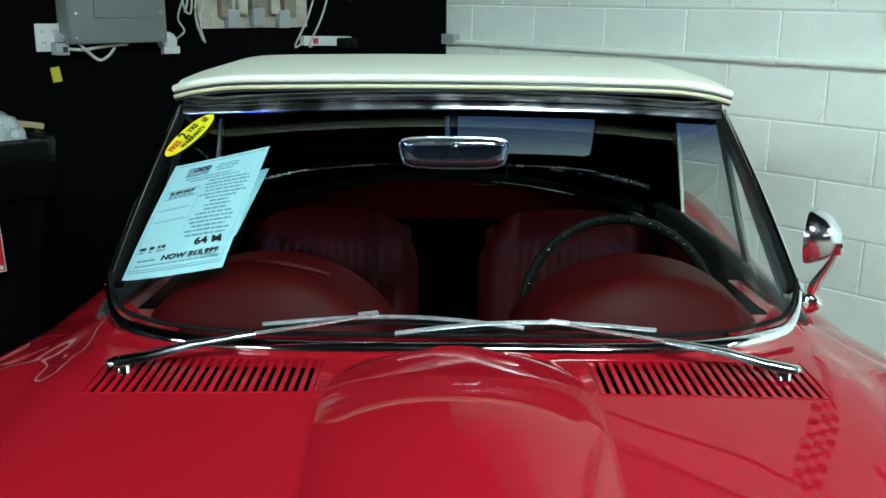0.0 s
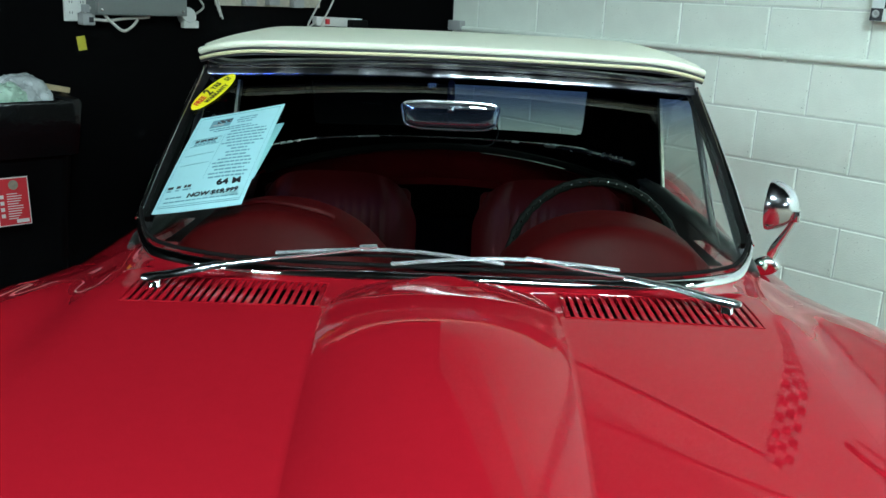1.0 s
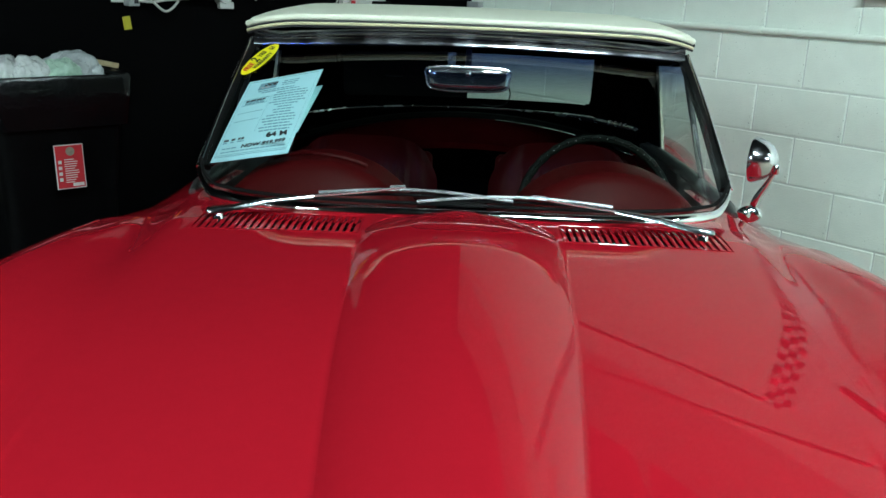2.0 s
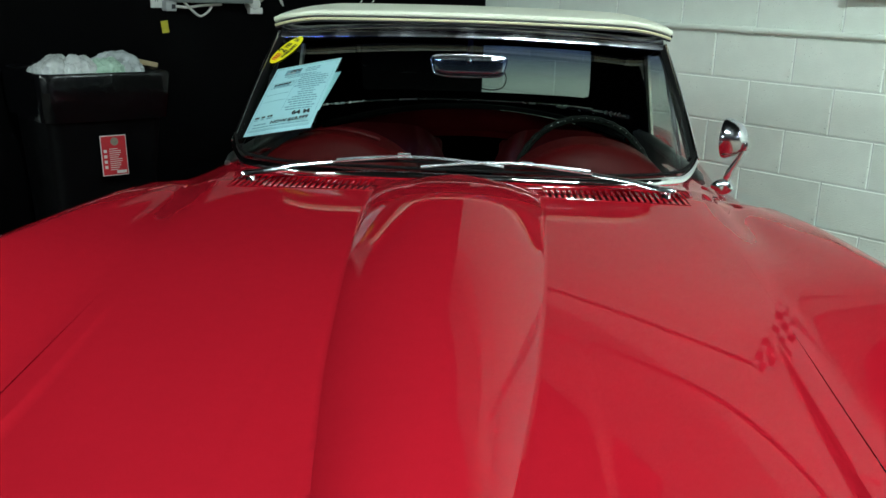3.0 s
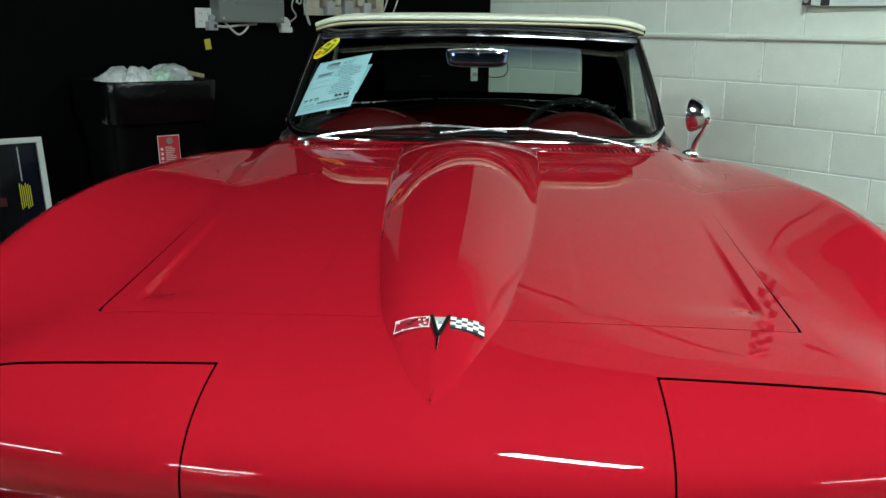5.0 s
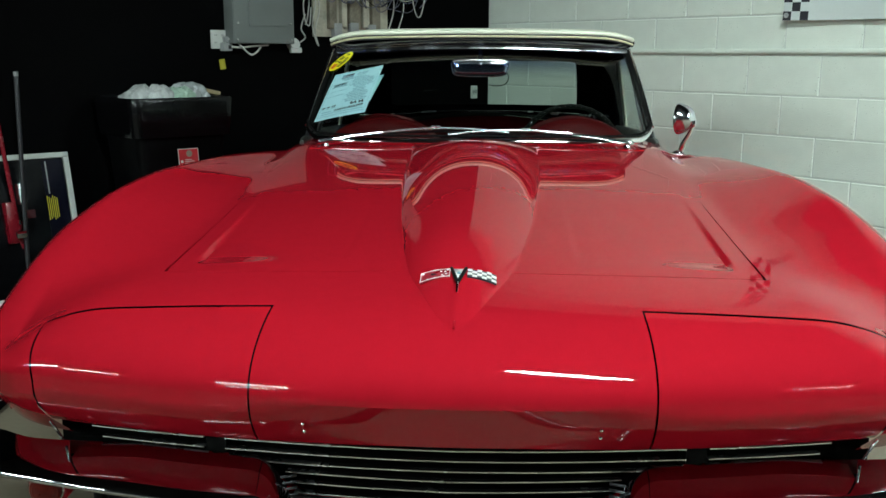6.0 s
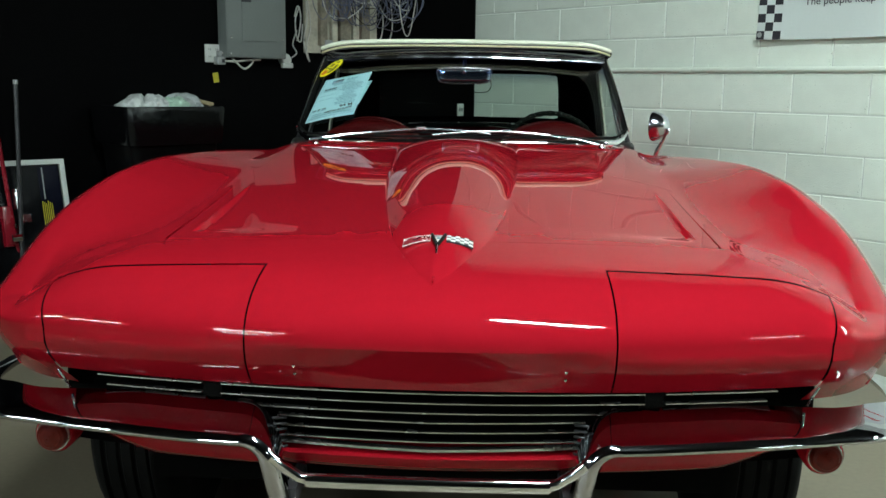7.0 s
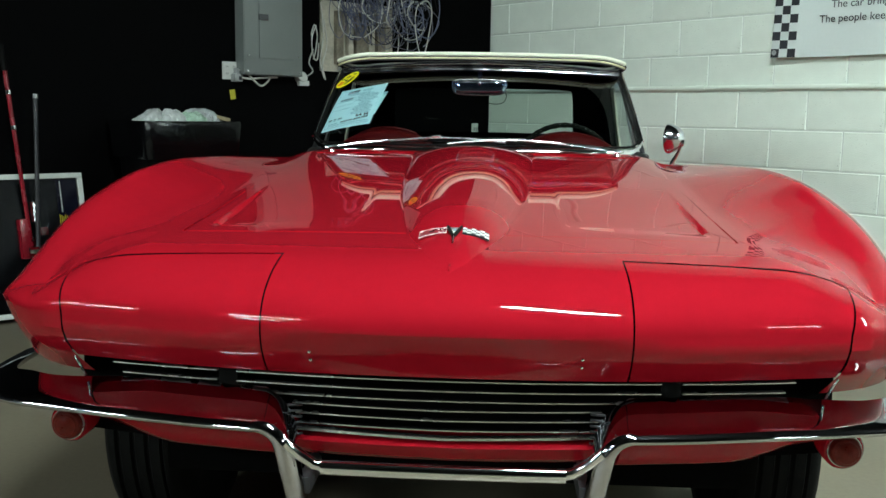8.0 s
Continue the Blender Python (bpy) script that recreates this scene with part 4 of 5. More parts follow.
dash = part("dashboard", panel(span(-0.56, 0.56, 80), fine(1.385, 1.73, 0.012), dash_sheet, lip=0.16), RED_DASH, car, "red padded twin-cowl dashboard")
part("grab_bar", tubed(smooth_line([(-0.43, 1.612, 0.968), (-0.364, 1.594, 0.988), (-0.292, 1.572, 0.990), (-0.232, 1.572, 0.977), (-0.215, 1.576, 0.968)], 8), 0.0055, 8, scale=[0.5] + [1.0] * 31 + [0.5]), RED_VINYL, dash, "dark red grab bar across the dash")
part("centre_stack", boxed((0.16, 0.10, 0.30), pose(0, 1.74, 0.64), 0.02), BLACK_CAVITY, dash)

wheel_m = pose(0.332, 1.804, 0.825, 76, 0, 0)
bm = bmesh.new()
n = 96
pts = [wheel_m @ Vector((0.190 * math.cos(2 * math.pi * i / n), 0.190 * math.sin(2 * math.pi * i / n), 0)) for i in range(n + 1)]
tube(bm, pts, 0.0092, 8, up=tuple(wheel_m.to_3x3() @ Vector((0, 0, 1))), scale=[1.0 + 0.22 * (i % 3 == 0) for i in range(n + 1)])
steering = part("steering_wheel", bm, WHEEL_RIM, car, "dark steering wheel with finger grips")
bm = bmesh.new()
for i in range(60):
    a = 2 * math.pi * i / 60
    bmesh.ops.create_icosphere(bm, subdivisions=1, radius=0.0032, matrix=wheel_m @ Matrix.Translation((0.190 * math.cos(a), 0.190 * math.sin(a), 0.0095)))
tagged(part("rim_studs", bm, CHROME, steering, "row of small bright studs"), kind="stuff")
for a in (200, 340, 270):
    d = Vector((math.cos(radians(a)), math.sin(radians(a)), 0))
    part("spoke", tubed([wheel_m @ (d * 0.03 + Vector((0, 0, -0.03))), wheel_m @ (d * 0.188)], 0.008, 8), ALLOY, steering)
part("hub", lathe(bmesh.new(), [(0.045, -0.04), (0.045, -0.012), (0.03, -0.006), (0.0005, -0.004)], wheel_m), WHEEL_RIM, steering)
part("column", tubed([wheel_m @ Vector((0, 0, -0.03)), wheel_m @ Vector((0, 0, -0.33))], 0.03, 12), BLACK_CAVITY, steering)


def seat(x):
    lean = pose(x, 2.34, 0.405, -14, 0, 0)

    def back(u, v):
        round_top = 0.5 * (1 - sm((v - 0.78) / 0.4) * 0.30)
        w = 0.46 * round_top * (0.92 + 0.08 * sm(v * 3))
        edge = abs(u)
        pleat = 0.006 * abs(math.sin(9 * math.pi * u)) if edge < 0.66 and v < 0.82 else 0.0
        bulge = 0.055 * (1 - edge ** 4) * (1 - max(0.0, (v - 0.75) / 0.25) ** 2 * 0.9) + (0.022 * math.sin(math.pi * min(1.0, max(0.0, (edge - 0.6) / 0.4))))
        return lean @ Vector((w * u, -bulge - pleat, 0.50 * v - 0.05 * edge ** 4 * v))
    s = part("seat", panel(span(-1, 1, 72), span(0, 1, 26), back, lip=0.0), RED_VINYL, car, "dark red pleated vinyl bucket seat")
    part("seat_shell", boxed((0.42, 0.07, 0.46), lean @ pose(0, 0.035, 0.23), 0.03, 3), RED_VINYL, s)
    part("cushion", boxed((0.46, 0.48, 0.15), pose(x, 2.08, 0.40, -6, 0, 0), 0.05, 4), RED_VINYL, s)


for x in (-0.31, 0.31):
    seat(x)
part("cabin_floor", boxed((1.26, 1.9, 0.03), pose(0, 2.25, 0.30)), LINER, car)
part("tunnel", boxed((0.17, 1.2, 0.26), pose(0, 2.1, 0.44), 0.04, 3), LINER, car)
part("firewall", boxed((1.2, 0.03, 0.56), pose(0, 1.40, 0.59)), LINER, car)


def shelf(x, y):
    return Vector((x, y, 0.915 - 0.10 * (x / 0.58) ** 2 - 0.06 * (1 - sm((y - 2.60) / 0.16)) - 0.03 * sm((y - 2.75) / 0.2)))


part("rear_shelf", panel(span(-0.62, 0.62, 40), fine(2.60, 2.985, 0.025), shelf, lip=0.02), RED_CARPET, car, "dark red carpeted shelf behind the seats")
part("shelf_trim", tubed([Vector((x, 2.78 - 0.10 * (x / 0.55) ** 2, 0.922 - 0.085 * (x / 0.58) ** 2)) for x in span(-0.56, 0.56, 24)], 0.012, 8), WHEEL_RIM, car)
part("shelf_strip", tubed([Vector((x, 2.69 - 0.06 * (x / 0.55) ** 2, 0.922 - 0.095 * (x / 0.58) ** 2)) for x in span(0.1, 0.56, 14)], 0.004, 8), CHROME, car)
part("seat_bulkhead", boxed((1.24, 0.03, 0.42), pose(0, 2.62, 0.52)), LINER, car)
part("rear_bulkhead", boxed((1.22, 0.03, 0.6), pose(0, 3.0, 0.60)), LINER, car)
for s in (-1, 1):
    part("door_sill", tubed([Vector((s * 0.604, y, z)) for y, z in ((1.56, 0.895), (1.62, 0.898), (2.0, 0.896), (2.4, 0.880), (2.72, 0.860))], 0.018, 12, scale=[0.5, 1, 1, 1, 1]), DOOR_VINYL, car, "dark padded door sill")
    part("door_panel", boxed((0.024, 1.10, 0.09), pose(s * 0.604, 2.17, 0.855, -1.5, 0, 0), 0.008), DOOR_VINYL, car)
    part("door_card", boxed((0.03, 1.12, 0.48), pose(s * 0.605, 2.18, 0.59), 0.01), RED_VINYL, car)

# rear-view mirror inside the glass
bm = bmesh.new()
bmesh.ops.create_icosphere(bm, subdivisions=4, radius=1.0)
for v in bm.verts:
    c = [math.copysign(abs(q) ** e, q) for q, e in zip(v.co, (0.3, 0.8, 0.36))]
    v.co = pose(0.001, 1.805, 1.146, -6, 0, 0) @ Vector((0.100 * c[0] * (1 + 0.06 * c[2]), 0.022 * c[1], 0.029 * c[2] * (1 - 0.10 * c[0] * c[0])))
rvm = part("inside_mirror", bm, MIRROR_BACK, car, "chrome-backed inside mirror")
loop = []
for i in range(49):
    a = 2 * math.pi * i / 48
    c = [math.copysign(abs(q) ** 0.34, q) for q in (math.cos(a), math.sin(a))]
    loop.append(pose(0.001, 1.800, 1.146, -6, 0, 0) @ Vector((0.100 * c[0] * (1 + 0.06 * c[1]), 0.0, 0.029 * c[1] * (1 - 0.10 * c[0] * c[0]))))
part("mirror_rim", tubed(loop, 0.0028, 8, up=(0, 1, 0)), WIPER_METAL, rvm)
part("mirror_joint", lathe(bmesh.new(), [(0.0005, 0.010), (0.005, 0.008), (0.008, 0.002), (0.009, -0.004), (0.011, -0.007)], pose(0.001, 1.788, 1.160, 70, 0, 0), 18), MIRROR_BACK, rvm)
part("mirror_wire", tubed(smooth_line([(0.098, 1.80, 1.135), (0.104, 1.80, 1.112), (0.092, 1.80, 1.090), (0.062, 1.80, 1.084), (0.035, 1.80, 1.088)], 6), 0.0018, 6), BLACK_RUBBER, rvm)
part("mirror_stem", tubed(smooth_line([(0.001, 1.797, 1.154), (0.001, 1.842, 1.174), (0.001, 1.905, 1.205)], 5), 0.008, 8), DARK_STEEL, rvm)

# ---- outside mirror on the driver's door ----
head = pose(0.752, 1.905, 0.963, 90, 0, 60) @ Matrix.Scale(1.05, 4)
outside = part("outside_mirror", lathe(bmesh.new(), [(0.0005, 0.046), (0.010, 0.0453), (0.020, 0.042), (0.030, 0.036), (0.040, 0.026), (0.048, 0.013), (0.0535, -0.001), (0.0562, -0.010), (0.055, -0.016), (0.052, -0.016)], head, 40), ARM_METAL, car, "round chrome door mirror on a slim stalk")
part("mirror_face", lathe(bmesh.new(), [(0.0005, -0.0155), (0.052, -0.0155)], head, 40), MIRROR, outside)
part("stalk_joint", lathe(bmesh.new(), [(0.0005, 0.014), (0.008, 0.012), (0.011, 0.0), (0.008, -0.012), (0.0005, -0.014)], pose(0.786, 1.868, 0.947), 14), CHROME, outside)
part("stalk", tubed(smooth_line([(0.786, 1.870, 0.947), (0.774, 1.876, 0.914), (0.759, 1.884, 0.880), (0.752, 1.888, 0.858), (0.749, 1.889, 0.846), (0.744, 1.889, 0.836)], 6), 0.0095, 12, scale=[0.5 + 0.05 * min(i, 15) for i in range(31)]), CHROME, outside)
foot = bmesh.new()
bmesh.ops.create_icosphere(foot, subdivisions=4, radius=1.0)
for v in foot.verts:
    p = v.co
    wide = 1 - 0.45 * (1 - abs(p.x)) ** 2
    v.co = Vector((0.738 + 0.034 * p.x, 1.886 + 0.026 * p.y * wide, 0.826 + 0.024 * p.z * (1 - 0.35 * p.x * p.x)))
part("mirror_foot", foot, CHROME, outside, "chrome foot with two flared ends")

# ---- wipers ----
OUTWARD = Vector((0, -0.46, 0.888))


def wiper(s, pivot, attach, blade_us):
    w = part("wiper", lathe(bmesh.new(), [(0.0005, 0.014), (0.007, 0.013), (0.010, 0.008), (0.011, 0.0), (0.014, -0.012)], Matrix.Translation(pivot) @ pose(0, 0, -0.004, -12, 0, 0), 18), CHROME, car, "polished wiper parked across the foot of the glass")
    a = Vector(pivot) + Vector((0, 0, 0.012))
    b = ws_point(*attach) + OUTWARD * 0.022
    d = (b - a).normalized()
    mid = a.lerp(b, 0.52) + Vector((0, 0, 0.004))
    part("arm_base", sweep(bmesh.new(), [a - d * 0.022, a - d * 0.018, a - d * 0.008, a + d * 0.03, a.lerp(mid, 0.5) + Vector((0, 0, 0.003)), mid], [(-0.0105, -0.005), (0.0105, -0.005), (0.0095, 0.002), (0.006, 0.005), (-0.006, 0.005), (-0.0095, 0.002)], scale=[0.5, 0.85, 1.0, 0.95, 0.85, 0.65]), ARM_METAL, w)
    part("arm", sweep(bmesh.new(), [mid - d * 0.006, a.lerp(b, 0.8), b], [(-0.0035, -0.0015), (0.0035, -0.0015), (0.0035, 0.0015), (-0.0035, 0.0015)]), WIPER_METAL, w)
    part("clip", boxed((0.032, 0.010, 0.009), Matrix.Translation(b) @ pose(0, 0, 0, 20, 0, math.degrees(math.atan2(d.y, d.x))), 0.003), WIPER_METAL, w)
    for off, r, mtl, nm in ((0.013, 0.0036, WIPER_METAL, "blade_frame"), (0.006, 0.003, BLACK_RUBBER, "blade_rubber")):
        pts = [ws_point(blade_us[0][0] + (blade_us[1][0] - blade_us[0][0]) * k, blade_us[0][1] + (blade_us[1][1] - blade_us[0][1]) * k + 0.022 * math.sin(math.pi * k)) + OUTWARD * (off + (0.006 * math.sin(math.pi * k) if nm == "blade_frame" else 0)) for k in span(0, 1, 14)]
        part(nm, tubed(pts, r, 8), mtl, w)


wiper(-1, (-0.470, 1.27, body_top(-0.470, 1.27) + 0.004), (-0.229, 0.048), ((-0.505, 0.026), (0.179, 0.024)))
wiper(1, (0.462, 1.265, body_top(0.462, 1.265) + 0.004), (0.271, 0.030), ((-0.158, 0.006), (0.526, 0.018)))

# ---- badge on the hood bulge: a V between two small flags ----
def on_nose(x, y, up=0.0):
    return Vector((x, y, body_top(x, y) + up))


badge = part("badge", boxed((0.012, 0.012, 0.003), Matrix.Translation(on_nose(0, -0.065, 0.001))), DARK_STEEL, car, "chrome V badge with two chequered flags")
bm = bmesh.new()
for sgn in (-1, 1):
    tube(bm, [on_nose(0.0, -0.108, 0.004), on_nose(sgn * 0.006, -0.082, 0.005), on_nose(sgn * 0.0125, -0.051, 0.0055)], 0.0032, 8)
part("v_frame", bm, WHEEL_RIM, badge, "dark enamel V")
part("v_stem", tubed([on_nose(0, -0.104, 0.004), on_nose(0, -0.126, 0.0035), on_nose(0, -0.145, 0.0025)], 0.0021, 8, scale=[1.3, 1.0, 0.6]), CHROME, badge)
bm = bmesh.new()
bm.faces.new([bm.verts.new(on_nose(x, y, 0.0045)) for x, y in ((-0.009, -0.052), (0.009, -0.052), (0.0, -0.092))])
part("v_field", thicken(bm, Vector((0, 0, -0.003))), WHITE_BRIGHTWORK, badge, "polished field of the V")
part("v_field", boxed((0.006, 0.010, 0.003), Matrix.Translation(on_nose(0.001, -0.070, 0.004)), 0.001), PAPER_INK, badge)
for sgn in (-1, 1):
    def flag(u, v, up=0.0022):
        x = sgn * (0.0155 + 0.050 * u)
        y = -0.047 - 0.006 * u - 0.031 * v * (0.92 + 0.08 * u) + 0.003 * math.sin(2.6 * u)
        return Vector((x, y, body_top(x * 0.82, y) + up))
    if sgn > 0:
        part("flag", thicken(grid(flag, span(0, 1, 6), span(0, 1, 4)), Vector((0, 0, -0.0035))), INK, badge, "black and bright chequered flag")
    else:
        part("flag", thicken(grid(flag, span(0, 1, 6), span(0, 1, 4)), Vector((0, 0, -0.0035))), RED_POLE, badge, "red flag with a bright outline")
        rim = [flag(u, v, 0.0022) for u, v in [(k / 6, 0) for k in range(7)] + [(1, k / 3) for k in (1, 2, 3)] + [(1 - k / 6, 1) for k in range(1, 7)] + [(0, 0.66), (0, 0.33), (0, 0)]]
        part("flag_rim", tubed(rim, 0.0010, 6, scale=[0.6 + 0.7 * (i % 3 == 0) for i in range(len(rim))]), WHITE_BRIGHTWORK, badge)
        part("flag_mark", boxed((0.010, 0.007, 0.002), Matrix.Translation(flag(0.55, 0.5, 0.0020)), 0.002), INK, badge)
        for u, v in ((0.16, 0.3), (0.12, 0.62), (0.26, 0.75), (0.3, 0.25), (0.2, 0.9), (0.08, 0.1), (0.75, 0.95), (0.92, 0.15)):
            part("flag_mark", boxed((0.004, 0.005, 0.002), Matrix.Translation(flag(u, v, 0.0020)), 0.001), WHITE_BRIGHTWORK, badge)
    for i in range(6 if sgn > 0 else 0):
        for j in range(4):
            if (i + j) % 2 == 0:
                cell = grid(lambda u, v: flag(u, v, 0.0032 + 0.0012 * math.sin(math.pi * (u * 6 - i)) * math.sin(math.pi * (v * 4 - j))), span(i / 6, (i + 1) / 6, 4), span(j / 4, (j + 1) / 4, 4))
                part("check", thicken(cell, Vector((0, 0, -0.002))), WHITE_BRIGHTWORK, badge)
part("nose_point", tubed([on_nose(0, -0.236, 0.002), on_nose(0, -0.252, 0.001)], 0.0018, 8), RED, badge)

# ---- papers behind the glass ----


def sheet_place(corners, lift):
    """Bilinear over a quad of glass places (top left, top right, bottom right, bottom left)."""
    tl, tr, br, bl = corners

    def fn(u, v, up=0.0):
        g = [(tl[i] * (1 - u) + tr[i] * u) * (1 - v) + (bl[i] * (1 - u) + br[i] * u) * v for i in (0, 1)]
        return ws_point(*g) + OUTWARD * (lift + up + 0.006 * math.sin(math.pi * u) * math.sin(math.pi * v * 0.8) + 0.005 * v * v * u)
    return fn


sale = sheet_place(((-0.932, 0.636), (-0.628, 0.754), (-0.660, 0.212), (-0.970, 0.108)), 0.004)
sale_sheet = lone("price_sheet", thicken(grid(sale, span(0, 1, 16), span(0, 1, 20)), 0.0006), BLUE_PAPER, "pale blue printed price sheet on the windshield glass", "paper")


def print_bar(u0, u1, v0, v1, material, name="print_bar"):
    part(name, thicken(grid(lambda u, v: sale(u, v, 0.0016), span(u0, u1, 4), span(v0, v1, 2)), 0.0004), material, sale_sheet)


def print_line(u0, u1, v, h, material):
    """A line of small print as word-long bars."""
    u = u0
    while u < u1 - 0.01:
        e = min(u1, u + random.uniform(0.025, 0.075))
        print_bar(u, e, v, v + h, material)
        u = e + 0.011


for u0, u1, v0, v1 in ((0.04, 0.96, 0.03, 0.033), (0.04, 0.96, 0.955, 0.958), (0.04, 0.96, 0.940, 0.942), (0.04, 0.042, 0.03, 0.958), (0.958, 0.96, 0.03, 0.958), (0.08, 0.42, 0.285, 0.288), (0.08, 0.42, 0.36, 0.362), (0.08, 0.082, 0.285, 0.36), (0.418, 0.42, 0.285, 0.36), (0.08, 0.42, 0.46, 0.462), (0.08, 0.42, 0.56, 0.562), (0.45, 0.452, 0.27, 0.72)):
    print_bar(u0, u1, v0, v1, PAPER_INK)
print_bar(0.20, 0.44, 0.075, 0.165, PAPER_INK, "picture")
print_bar(0.27, 0.44, 0.082, 0.125, INK, "picture")
print_bar(0.22, 0.36, 0.130, 0.150, GREY_PLASTIC, "picture")
random.seed(5)
for v, u0, u1 in ((0.085, 0.52, 0.74), (0.112, 0.50, 0.72), (0.140, 0.52, 0.70), (0.185, 0.22, 0.70), (0.212, 0.28, 0.80)):
    print_line(u0, u1, v, 0.010, PAPER_INK)
for i in range(15):
    half = (0.20, 0.22, 0.21, 0.19, 0.23, 0.15, 0.09, 0.13, 0.11, 0.18, 0.22, 0.20, 0.16, 0.21, 0.19)[i]
    print_line(0.70 - half, 0.70 + half, 0.245 + 0.034 * i, 0.012, PAPER_INK)
for i in range(3):
    print_line(0.12, 0.38, 0.298 + 0.020 * i, 0.012 if i else 0.018, INK if i == 0 else PAPER_INK)
for a, b in ((0.07, 0.14), (0.18, 0.24), (0.27, 0.36)):
    print_line(a, b, 0.765, 0.022, INK)
    print_line(a, b, 0.80, 0.010, PAPER_INK)
print_line(0.10, 0.30, 0.865, 0.010, PAPER_INK)
print_line(0.10, 0.92, 0.905, 0.008, PAPER_INK)
back_sheet = sheet_place(((-0.90, 0.56), (-0.612, 0.655), (-0.652, 0.345), (-0.92, 0.27)), -0.004)
lone("price_sheet", thicken(grid(back_sheet, span(0, 1, 10), span(0, 1, 10)), 0.0006), BLUE_PAPER, "second pale blue sheet showing behind the price sheet", "paper")


def glass_text(text, size, u, v, turn, fn, parent, material, bold=0.0):
    o = fn(u, v, 0.002)
    ex = (fn(u + 0.02, v, 0.002) - o).normalized()
    ez = OUTWARD - ex * OUTWARD.dot(ex)
    ez.normalize()
    ey = ez.cross(ex)
    m = Matrix((ex, ey, ez)).transposed().to_4x4()
    m.translation = o
    words("lettering", text, size, m @ pose(0, 0, 0, 0, 0, turn), material, parent, bold)


glass_text("64 M", 0.023, 0.64, 0.805, 0, sale, sale_sheet, INK, 0.0006)
glass_text("NOW $69,999", 0.0175, 0.36, 0.885, 0, sale, sale_sheet, INK, 0.0004)

centre = ws_point(-0.930, 0.818) + OUTWARD * 0.006
ex = (ws_point(-0.877, 0.973) - ws_point(-1.002, 0.655)).normalized()
ez = (OUTWARD - ex * OUTWARD.dot(ex)).normalized()
ey = ez.cross(ex)
oval = Matrix((ex, ey, ez)).transposed().to_4x4()
oval.translation = centre
bm = bmesh.new()
bmesh.ops.create_circle(bm, cap_ends=True, segments=40, radius=1.0, matrix=oval @ Matrix.Diagonal((0.071, 0.0205, 1, 1)))
sticker = lone("warranty_sticker", thicken(bm, 0.0008), YELLOW, "yellow oval sticker with black and red lettering on the windshield", "sticker", smooth=False)
words("lettering", "FREE", 0.0165, oval @ pose(-0.058, -0.0035, 0.0014, 0, 0, 4), RED_INK, sticker, 0.0003)
words("lettering", "2", 0.029, oval @ pose(-0.017, -0.0025, 0.0014), INK, sticker, 0.0008)
words("lettering", "YRS", 0.0155, oval @ pose(0.004, 0.0015, 0.0014), INK, sticker, 0.0003)
words("lettering", "WARRANTY", 0.0128, oval @ pose(-0.039, -0.0150, 0.0014), INK, sticker, 0.0003)
for dx, dy, w, h in ((0.0, 0.005, 0.011, 0.0012), (0.0, -0.005, 0.011, 0.0012), (0.005, 0.0, 0.0012, 0.011), (-0.005, 0.0, 0.0012, 0.011)):
    part("tick_box", boxed((w, h, 0.0006), oval @ pose(0.049 + dx, 0.001 + dy, 0.0014)), INK, sticker, smooth=False)
part("tick", tubed([oval @ Vector((0.046, 0.001, 0.002)), oval @ Vector((0.0485, -0.0025, 0.002)), oval @ Vector((0.054, 0.006, 0.002))], 0.0009, 6), INK, sticker)

# ---- things on the black wall ----
def on_black(s, off, z):
    """Frame on the black wall: x runs to the viewer's right, y up, z out of the wall."""
    p = at_black(s, off, z)
    ex, ez = -ALONG_BLACK, ALONG_WHITE
    m = Matrix((ex, Vector((0, 0, 1)), ez)).transposed().to_4x4()
    m.translation = p
    return m


def on_white(s, off, z):
    p = at_white(s, off, z)
    m = Matrix((ALONG_WHITE, Vector((0, 0, 1)), ALONG_BLACK)).transposed().to_4x4()
    m.translation = p
    return m


breaker = thing("breaker_panel", on_black(1.79, 0, 1.25), "grey steel breaker panel with closed door on the black wall", "electrical panel")
part("cabinet", boxed((0.385, 0.63, 0.10), on_black(1.79, 0.05, 1.565), 0.004), PANEL_GREY, breaker)
part("cover", boxed((0.375, 0.62, 0.006), on_black(1.79, 0.103, 1.565), 0.002), PANEL_GREY, breaker)
leaf = part("door", boxed((0.235, 0.50, 0.008), on_black(1.77, 0.109, 1.595), 0.003), PANEL_GREY, breaker)
part("latch", boxed((0.06, 0.034, 0.01), on_black(1.862, 0.115, 1.575), 0.002), DARK_STEEL, leaf)
for s, z in ((1.96, 1.27), (1.62, 1.27), (1.955, 1.36), (1.625, 1.36)):
    part("screw", lathe(bmesh.new(), [(0.006, 0.0), (0.005, 0.003), (0.0005, 0.004)], on_black(s, 0.106, z), 10), ALLOY, breaker)

outlet = thing("wall_outlet", on_black(2.022, 0, 1.27), "white double wall outlet with a plug adapter", "outlet")
part("plate", boxed((0.094, 0.10, 0.012), on_black(2.022, 0.006, 1.272), 0.004), WHITE_PLASTIC, outlet)
for dx in (-0.022, 0.022):
    for dz in (-0.02, 0.02):
        face = part("socket", lathe(bmesh.new(), [(0.0145, 0.0), (0.014, 0.002), (0.0005, 0.0025)], on_black(2.022 - dx, 0.0115, 1.272 + dz), 16), WHITE_PLASTIC, outlet)
        for sx in (-0.005, 0.005):
            part("slot", boxed((0.0022, 0.009, 0.001), on_black(2.022 - dx + sx, 0.0145, 1.274 + dz)), INK, face, smooth=False)
